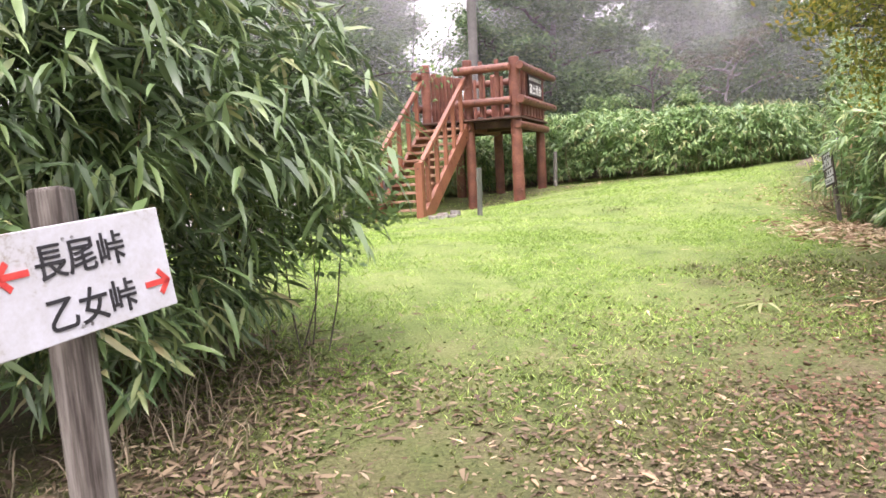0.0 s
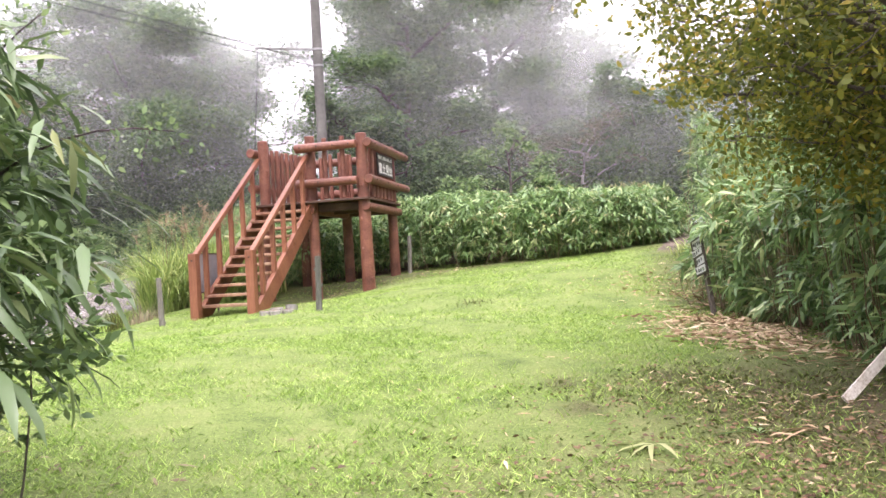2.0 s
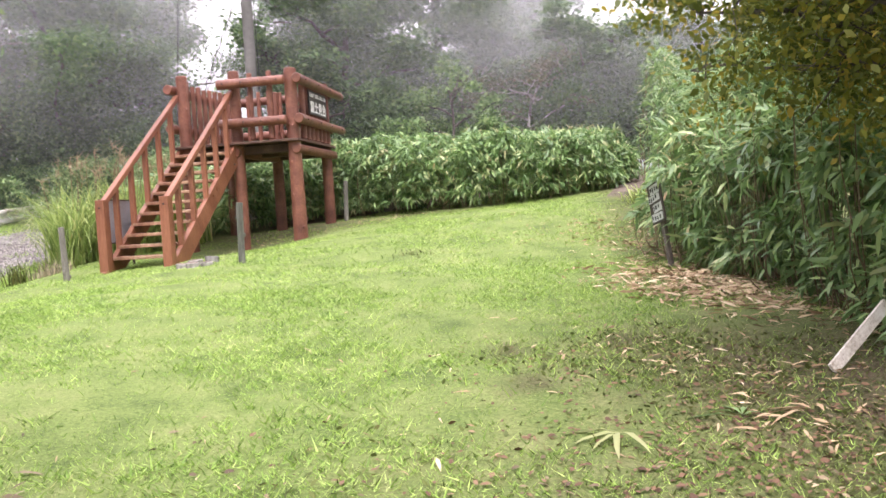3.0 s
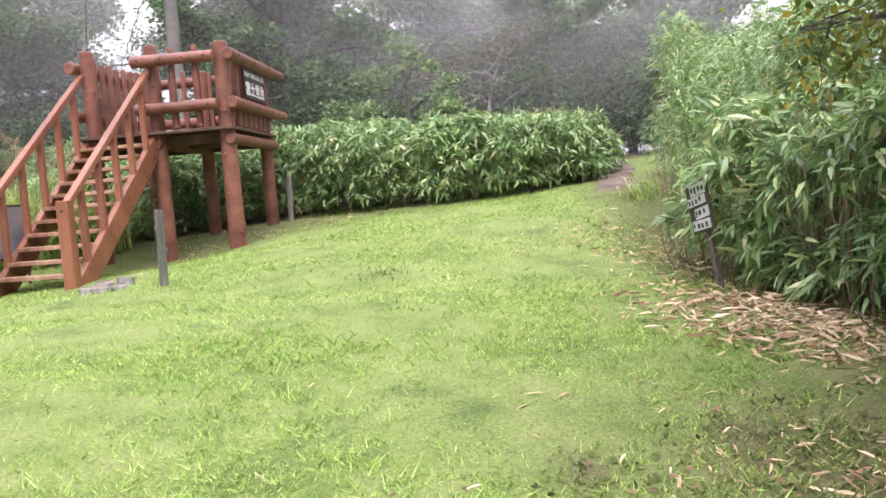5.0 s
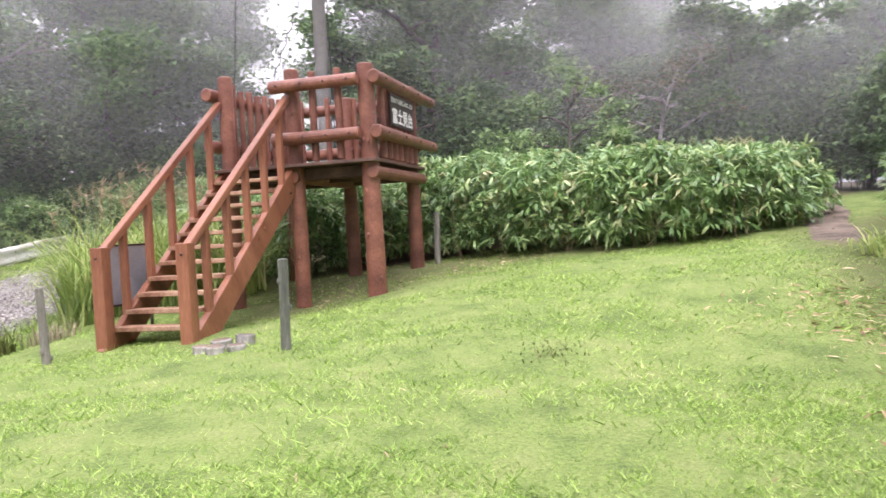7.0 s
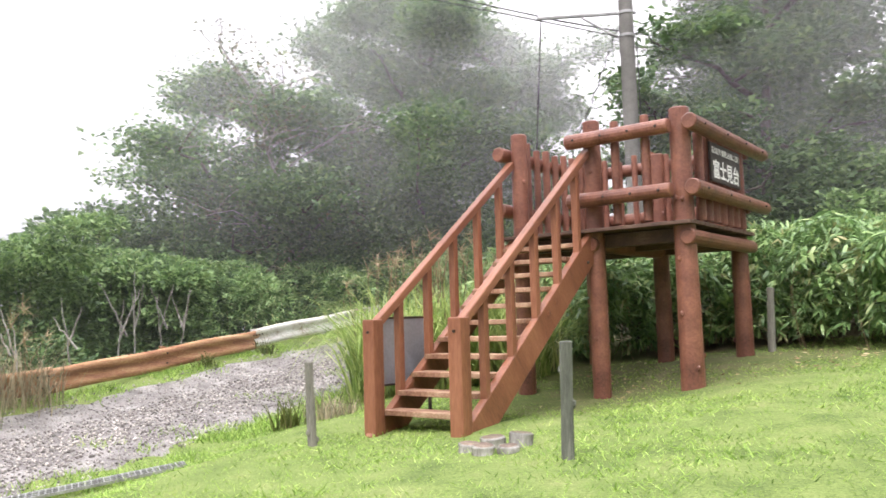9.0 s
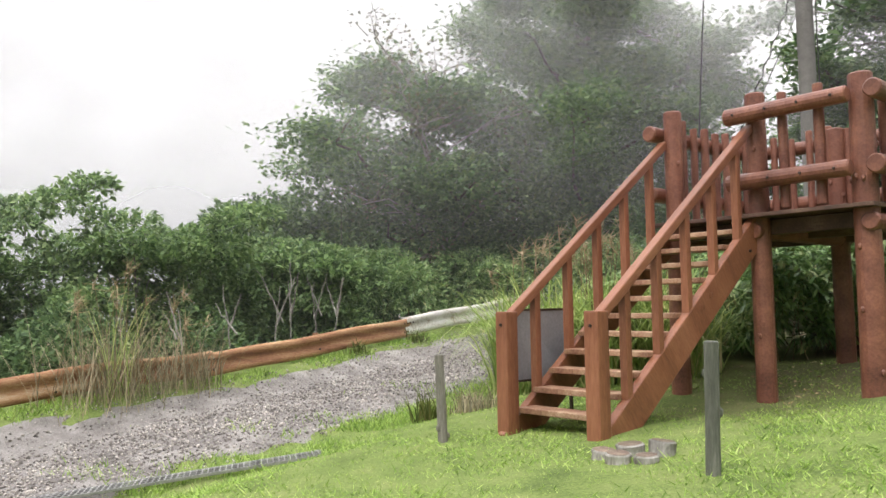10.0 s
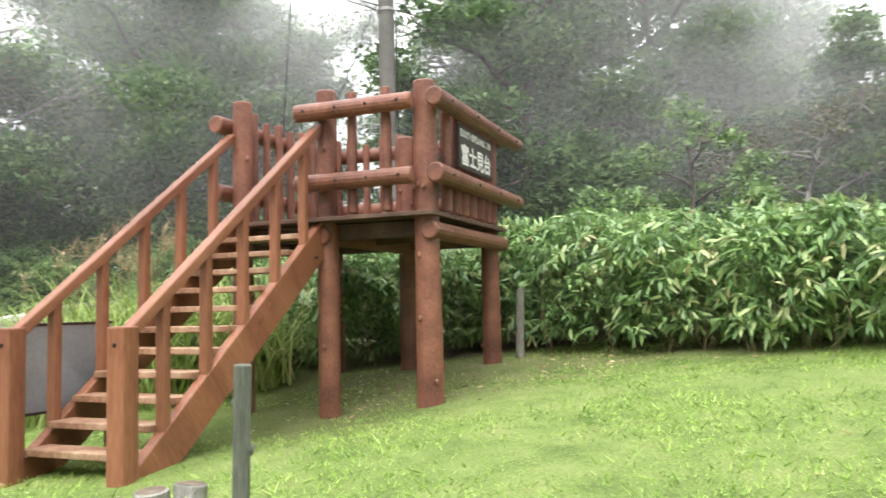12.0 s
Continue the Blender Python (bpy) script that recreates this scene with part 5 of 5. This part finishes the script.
# ---- drain channel with a steel grating ----
def drain():
    a, b = Vector((-1.05, 14.95, 0)), Vector((-3.6, 13.35, 0))
    a.z, b.z = gz(a.x, a.y) + 0.012, gz(b.x, b.y) + 0.012
    L = (b - a).length
    ob = thing("drain_grating", Matrix.Translation(a) @ (b - a).to_track_quat("X", "Z").to_matrix().to_4x4(), "steel grating over a drain channel at the lawn's edge", "drain")
    for y in (-0.13, -0.045, 0.045, 0.13):
        part("side_bar", box_bm(L, 0.014, 0.03, 0.002), STEEL, ob, m=pose(L / 2, y, 0.0))
    bm = box_bm(0.012, 0.25, 0.024, 0.0)
    me = bpy.data.meshes.new("cross_bar")
    bm.to_mesh(me)
    bm.free()
    me.materials.append(STEEL)
    for k in range(int(L / 0.055)):
        o = new("cross_bar", me)
        o.parent = ob
        o.matrix_local = pose(0.03 + k * 0.055, 0, 0)


drain()


# ---- utility poles and wires ----
def wire_mesh(name, a, b, sag, r, parent):
    s = np.linspace(0, 1, 24)[:, None]
    P = np.array(a) * (1 - s) + np.array(b) * s - np.array([0, 0, 4.0 * sag]) * s * (1 - s)
    v, f = tube(P, np.full(24, r), 5)
    return stuff(name, v, f, WIRE, parent)


def utility_pole():
    x, y = 4.2, 21.4
    z0 = gz(x, y)
    ob = thing("utility_pole", Matrix.Translation((x, y, z0)), "grey concrete utility pole with a steel arm and cables", "utility pole")
    part("shaft", log_bm(0.148, 0.11, 10.8, 7, 20, 6, 0.0, 0.01), CONCRETE, ob, m=pose(0, 0, -0.2), smooth=True)
    for z in (5.38, 5.8):
        bm = bmesh.new()
        bmesh.ops.create_cone(bm, cap_ends=True, segments=20, radius1=0.14, radius2=0.14, depth=0.05)
        part("clamp", bm, STEEL, ob, m=pose(0, 0, z))
    part("arm", box_bm(1.75, 0.05, 0.05, 0.006), STEEL, ob, m=pose(-0.7, -0.02, 5.8))
    part("brace", box_bm(0.9, 0.03, 0.03, 0.003), STEEL, ob, m=pose(-0.42, -0.02, 5.53, 0, 33, 0))
    for k in range(7):
        part("step_bolt", box_bm(0.16, 0.016, 0.016, 0.003), STEEL, ob, m=pose(0.15 if k % 2 else -0.15, 0, 2.6 + 0.45 * k))
    for a, b, sag, r in (((-1.55, 0, 5.86), (-27, -19, 6.7), 0.15, 0.012), ((-0.12, 0, 5.38), (-27, -19, 6.4), 0.2, 0.01), ((-1.5, 0, 5.83), (5.2, 3.6, 5.9), 0.12, 0.014),
                         ((-1.5, 0, 5.8), (-1.75, 0.4, 2.2), 0.02, 0.012), ((0.15, -0.12, 5.3), (0.16, -0.14, 0.3), 0.0, 0.01), ((-0.05, 0, 5.3), (-2.3, 1.0, 0.5), 0.05, 0.006)):
        wire_mesh("cable", a, b, sag, r, ob)
    # the guy wire's wavy sheath
    q = np.linspace(0, 1, 90)[:, None]
    wave = 0.022 * np.concatenate([np.sin(70 * q), np.cos(70 * q), np.zeros_like(q)], 1)
    v, f = tube(np.array([-0.12, 0, 5.62]) * (1 - q) + np.array([-1.55, 0.5, 2.0]) * q + wave, np.full(90, 0.011), 5)
    stuff("guy_wire", v, f, WIRE, ob)


utility_pole()


def far_pole():
    x, y = 5.4, 57.0
    z0 = gz(x, y)
    ob = thing("utility_pole", Matrix.Translation((x, y, z0)), "distant utility pole with crossarms in the fog", "utility pole")
    part("shaft", log_bm(0.2, 0.15, 20.5 - z0, 9, 12, 4, 0.0, 0.01), CONCRETE, ob)
    for z, w in ((18.6 - z0, 3.4), (17.4 - z0, 2.6), (19.8 - z0, 2.2)):
        part("crossarm", box_bm(w, 0.12, 0.14, 0.01), STEEL, ob, m=pose(0, -0.2, z, 0, 0, 12))
        for u in (-0.45, 0.0, 0.45):
            part("insulator", log_bm(0.07, 0.05, 0.35, 3, 8, 3, 0.0, 0.01), CONCRETE, ob, m=pose(u * w, -0.2, z + 0.05))


far_pole()


# ---- gravel, grass and fallen leaves ----
def lay(rng, shape, x, y, length, width=1.0, lift=0.01, roll=0.25, tilt=0.12):
    P = np.stack([x, y, ground_z(x, y) + lift], -1)
    a = rng.uniform(0, 2 * np.pi, len(x))
    D = np.stack([np.cos(a), np.sin(a), rng.normal(0.05, tilt, len(x))], -1)
    return spread(rng, shape, P, D, length, width, roll)


def gravel():
    rng = np.random.default_rng(200)
    n = 22000
    y = rng.uniform(11.5, 26, n)
    off = rng.normal(1.55, 0.8, n)
    keep = (off > 0.0) & (off < 3.1)
    y, off = y[keep], off[keep]
    x, yy = -1.4 + 0.413 * (y - 16.4) - off * 0.92, y + off * 0.38
    V = np.array([(1, 0, 0), (-1, 0, 0), (0, 0.8, 0), (0, -0.8, 0), (0.1, 0.1, 0.6), (0, 0, -0.6)]) * 0.5
    F = np.array([(4, 0, 2), (4, 2, 1), (4, 1, 3), (4, 3, 0), (5, 2, 0), (5, 1, 2), (5, 3, 1), (5, 0, 3)])
    size = 0.03 * rng.lognormal(0, 0.35, len(x))
    v, f = lay(rng, (V, F), x, yy, size, 1.0, 0.03, 0.5, 0.4)
    stuff("gravel_stones", v, f, STONE, label="loose grey gravel stones on the lane", category="gravel", kind="stuff")


gravel()


def lawn():
    rng = np.random.default_rng(210)
    def patch(n, x0, x1, y0, y1, length, width, mat_, name, label, weight):
        x, y = rng.uniform(x0, x1, n), rng.uniform(y0, y1, n)
        clump = 0.5 + 0.28 * np.sin(7 * x + 3 * np.sin(5 * y)) * np.sin(6 * y + 2 * np.sin(9 * x)) + 0.3 * np.sin(23 * x + 4 * np.sin(17 * y + 2 * x)) * np.sin(21 * y + 3 * np.sin(19 * x - y))
        clump = np.clip(clump, 0, 1)
        s = (x + 1.4) * 0.92 - (y - 16.4) * 0.38
        keep = (rng.random(n) < weight(x, y) * (0.25 + 0.75 * clump)) & (s > -0.25)
        x, y = x[keep], y[keep]
        a = rng.uniform(0, 2 * np.pi, len(x))
        D = np.stack([np.cos(a), np.sin(a), rng.uniform(0.25, 1.5, len(x))], -1)
        P = np.stack([x, y, ground_z(x, y) - 0.004], -1)
        v, f = spread(rng, GRASSY, P, D, length * rng.uniform(0.5, 1.4, len(x)) * (0.75 + 0.5 * clump[keep]), width, 0.6)
        stuff(name, v, f, mat_, label=label, category="grass", kind="stuff")
    green = lambda x, y: 1 - 0.9 * worn_amount(x, y)
    patch(380000, -3, 7, 1.5, 10, 0.036, 0.17, GRASS, "lawn_grass", "short bright green lawn grass", green)
    patch(280000, -6, 9.5, 9, 18.5, 0.036, 0.2, GRASS, "lawn_grass", "short bright green lawn grass near the platform", green)
    patch(26000, -4, 8, 4, 15, 0.075, 0.12, GRASS, "tall_grass", "longer grass blades standing out of the lawn", green)
    patch(130000, -2.5, 6, 0.6, 7, 0.045, 0.17, WEED, "weedy_grass", "darker weedy grass on worn ground", lambda x, y: np.clip(worn_amount(x, y) * 1.1, 0, 0.75))
    patch(30000, 4, 12, 5, 16, 0.05, 0.16, WEED, "weedy_grass", "darker weedy grass beside the bamboo", lambda x, y: np.clip(worn_amount(x, y) * 0.9, 0, 0.6))
    n = 26000
    x, y = rng.uniform(-1.5, 6, n), rng.uniform(0.8, 7.0, n)
    keep = rng.random(n) < worn_amount(x, y) * (np.sin(2.3 * x + 1.7 * np.sin(3 * y)) * np.sin(2.9 * y + x) > -0.25)
    x, y = x[keep], y[keep]
    a = rng.uniform(0, 2 * np.pi, len(x))
    D = np.stack([np.cos(a), np.sin(a), rng.uniform(0.2, 1.2, len(x))], -1)
    v, f = spread(rng, OVAL, np.stack([x, y, ground_z(x, y) + 0.004], -1), D, 0.034 * rng.uniform(0.5, 1.5, len(x)), 1.0, 0.5)
    stuff("low_weeds", v, f, WEED, label="low broad-leaved weeds in the worn grass", category="weeds", kind="stuff")
    # verge tufts along the lane
    n = 26000
    y = rng.uniform(11, 24, n)
    off = np.where(rng.random(n) < 0.6, rng.normal(-0.1, 0.3, n), rng.normal(3.2, 0.2, n))
    mid = rng.random(n) < 0.14
    off = np.where(mid, rng.normal(0.9, 0.35, n), off)
    keep = np.sin(3.1 * y + 2 * off) + 0.6 * np.sin(7.3 * y) > np.where(mid, 0.7, -0.3)
    y, off = y[keep], off[keep]
    x, yy = -1.4 + 0.413 * (y - 16.4) - off * 0.92, y + off * 0.38
    a = rng.uniform(0, 2 * np.pi, len(x))
    D = np.stack([np.cos(a), np.sin(a), rng.uniform(0.8, 2.5, len(x))], -1)
    P = np.stack([x, yy, ground_z(x, yy)], -1)
    v, f = spread(rng, GRASSY, P, D, 0.09 * rng.uniform(0.5, 1.5, len(x)), 0.14, 0.6)
    stuff("verge_grass", v, f, GRASS, label="ragged grass along the gravel lane", category="grass", kind="stuff")


lawn()


def litter():
    rng = np.random.default_rng(220)
    def scatter(n, cx, cy, sx, sy, shape, length, width, mat_, label, lift=0.014, roll=0.3, tilt=0.15):
        x, y = rng.normal(cx, sx, n), rng.normal(cy, sy, n)
        v, f = lay(rng, shape, x, y, length * rng.uniform(0.5, 1.3, n), width, lift, roll, tilt)
        stuff("fallen_leaves", v, f, mat_, label=label, category="fallen leaves", kind="stuff")
    scatter(2600, -0.6, 3.6, 0.65, 1.2, BLADE, 0.115, 1.3, BROWN_LITTER, "tan fallen bamboo leaves under the bush")
    scatter(4600, 1.1, 2.7, 1.6, 1.1, OVAL, 0.045, 0.9, BROWN_LITTER, "brown fallen leaves on the worn grass")
    scatter(420, 0.5, 2.9, 1.2, 1.0, BLADE, 0.085, 1.4, LITTER, "pale fallen leaves on the worn grass")
    scatter(2600, 4.0, 4.3, 0.85, 1.0, OVAL, 0.042, 1.0, RED_LITTER, "reddish brown fallen leaves")
    scatter(750, 2.6, 3.2, 0.3, 0.5, OVAL, 0.042, 1.0, RED_LITTER, "reddish brown leaves on bare earth beside the path", 0.016)
    scatter(900, 1.55, 2.4, 0.3, 0.3, OVAL, 0.035, 1.0, BROWN_LITTER, "dark leaf mould on a bare patch", 0.014)
    scatter(1100, 2.3, 2.6, 1.1, 0.8, OVAL, 0.036, 1.0, RED_LITTER, "small dark fallen leaves")
    scatter(1300, 6.15, 8.2, 0.4, 0.5, BLADE, 0.13, 1.1, LITTER, "heap of dry bamboo leaves beside the sign", 0.03, 0.5, 0.25)
    scatter(700, 6.0, 7.2, 0.35, 0.6, BLADE, 0.12, 1.1, LITTER, "dry bamboo leaves along the thicket", 0.02, 0.5, 0.2)
    scatter(900, 7.2, 10.3, 0.5, 1.0, BLADE, 0.11, 1.1, LITTER, "dry bamboo leaves beside the trail", 0.02, 0.4, 0.2)
    scatter(420, 4.6, 5.6, 0.6, 0.9, BLADE, 0.11, 1.0, LITTER, "dry leaves on the grass")
    scatter(220, 6.2, 16.6, 1.4, 0.5, OVAL, 0.06, 0.8, LITTER, "pale fallen leaves before the hedge")
    scatter(110, 3.4, 17.4, 0.9, 0.7, OVAL, 0.06, 0.8, LITTER, "pale fallen leaves under the platform")
    scatter(240, 2.5, 6.0, 2.2, 2.2, BLADE, 0.075, 0.9, LITTER, "scattered pale leaves on the lawn")


litter()


def cut_stalks(x, y, seed, label, mat_, spread_a=2.4):
    rng = np.random.default_rng(seed)
    z = gz(x, y)
    ob = thing("cut_bamboo_sprig", Matrix.Translation((x, y, z)), label, "sprig")
    for k in range(5):
        v, f = spread(rng, FOLD, np.array([[0, 0, 0.035]]) + rng.normal(0, 0.02, (1, 3)) * [1, 1, 0.2], np.array([[math.cos(spread_a + k * 0.55), math.sin(spread_a + k * 0.55), 0.12]]), np.array([rng.uniform(0.16, 0.3)]), np.array([0.9]), 0.2)
        stuff("leaf", v, f, mat_, ob)


cut_stalks(3.28, 5.13, 1, "pale cut bamboo leaves lying on the grass", SASA_DRY)
cut_stalks(3.95, 5.1, 2, "yellow-green bamboo sprig lying on the grass", SASA, 0.2)
cut_stalks(4.3, 5.0, 3, "dry bamboo twig lying on the ground", LITTER, 1.0)


# ---- distance: wooded hillside, its fog painted into a glowing colour ----
def hillside():
    m, n, l, b = shader("painted_haze_hillside")
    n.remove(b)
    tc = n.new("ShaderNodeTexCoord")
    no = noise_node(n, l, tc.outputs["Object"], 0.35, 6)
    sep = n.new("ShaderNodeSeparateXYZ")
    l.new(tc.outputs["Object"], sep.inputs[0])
    # haze painted in: the emitted colour pales to white with height
    haze_fade = n.new("ShaderNodeMapRange")
    haze_fade.inputs[1].default_value, haze_fade.inputs[2].default_value = 6, 24
    l.new(sep.outputs["Z"], haze_fade.inputs[0])
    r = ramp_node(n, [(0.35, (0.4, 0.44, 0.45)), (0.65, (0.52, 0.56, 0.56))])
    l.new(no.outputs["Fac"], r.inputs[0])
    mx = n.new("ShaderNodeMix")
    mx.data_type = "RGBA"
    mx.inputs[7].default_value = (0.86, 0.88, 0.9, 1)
    l.new(haze_fade.outputs[0], mx.inputs[0])
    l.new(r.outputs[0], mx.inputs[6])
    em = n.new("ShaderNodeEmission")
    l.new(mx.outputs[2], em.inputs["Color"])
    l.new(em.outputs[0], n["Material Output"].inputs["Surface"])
    rng = np.random.default_rng(5)
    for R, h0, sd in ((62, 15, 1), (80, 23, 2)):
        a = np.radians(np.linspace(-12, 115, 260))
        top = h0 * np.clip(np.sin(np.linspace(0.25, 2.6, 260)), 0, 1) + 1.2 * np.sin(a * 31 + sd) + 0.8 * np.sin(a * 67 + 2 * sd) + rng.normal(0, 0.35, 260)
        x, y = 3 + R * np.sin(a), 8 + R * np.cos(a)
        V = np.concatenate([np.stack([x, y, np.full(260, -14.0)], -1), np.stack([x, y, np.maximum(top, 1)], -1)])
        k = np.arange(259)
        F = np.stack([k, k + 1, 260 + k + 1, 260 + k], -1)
        stuff("backdrop", V, F, m, label="glowing wooded hillside backdrop with white haze painted in", category="hillside", kind="structure")


hillside()


# ---- drifting fog, thin near the ground and thicker towards the tree tops ----
def fog():
    for R, dens, sd in ((12.2, 0.06, 1), (14.6, 0.09, 2), (17.0, 0.11, 3), (20.5, 0.16, 4), (29.0, 0.45, 5)):
        m, n, l, b = shader("fog")
        n.remove(b)
        tc = n.new("ShaderNodeTexCoord")
        no = noise_node(n, l, tc.outputs["Object"], 0.16, 1.5)
        sep = n.new("ShaderNodeSeparateXYZ")
        l.new(tc.outputs["Object"], sep.inputs[0])
        up = n.new("ShaderNodeMapRange")
        up.inputs[1].default_value, up.inputs[2].default_value, up.inputs[3].default_value, up.inputs[4].default_value = 3.0, 9.0, 0.13, 1.65
        l.new(sep.outputs["Z"], up.inputs[0])
        var = n.new("ShaderNodeMapRange")
        var.inputs[1].default_value, var.inputs[2].default_value, var.inputs[3].default_value, var.inputs[4].default_value = 0.3, 0.7, 0.7 * dens, 1.35 * dens
        l.new(no.outputs["Fac"], var.inputs[0])
        hill = n.new("ShaderNodeMapRange")
        hill.inputs[1].default_value, hill.inputs[2].default_value, hill.inputs[3].default_value, hill.inputs[4].default_value = -1.0, 12.0, 0.52, 1.1
        l.new(sep.outputs["X"], hill.inputs[0])
        rise_ = n.new("ShaderNodeMath")
        rise_.operation = "MULTIPLY"
        l.new(up.outputs[0], rise_.inputs[0])
        l.new(hill.outputs[0], rise_.inputs[1])
        mul = n.new("ShaderNodeMath")
        mul.operation, mul.use_clamp = "MULTIPLY", True
        l.new(rise_.outputs[0], mul.inputs[0])
        l.new(var.outputs[0], mul.inputs[1])
        clear, dif, tra = n.new("ShaderNodeBsdfTransparent"), n.new("ShaderNodeBsdfDiffuse"), n.new("ShaderNodeBsdfTranslucent")
        dif.inputs[0].default_value = tra.inputs[0].default_value = (0.96, 0.962, 0.99, 1)
        half, mix = n.new("ShaderNodeMixShader"), n.new("ShaderNodeMixShader")
        half.inputs[0].default_value = 0.12
        l.new(dif.outputs[0], half.inputs[1])
        l.new(tra.outputs[0], half.inputs[2])
        l.new(mul.outputs[0], mix.inputs[0])
        l.new(clear.outputs[0], mix.inputs[1])
        l.new(half.outputs[0], mix.inputs[2])
        l.new(mix.outputs[0], n["Material Output"].inputs["Surface"])
        a = np.radians(np.linspace(-62, 72, 90))
        rows = []
        for z in (-6.0, 2.0, 17.0):
            Rz = R + 0.4 * max(z - 2.0, 0)
            rows.append(np.stack([3 + Rz * np.sin(a), 8 + Rz * np.cos(a), np.full(90, z)], -1))
        V = np.concatenate(rows)
        k = np.arange(89)
        F = np.concatenate([np.stack([k + o, k + 1 + o, 90 + k + 1 + o, 90 + k + o], -1) for o in (0, 90)])
        stuff("fog_bank", V, F, m, label="thin drifting bank of white fog", category="fog", kind="stuff")


fog()
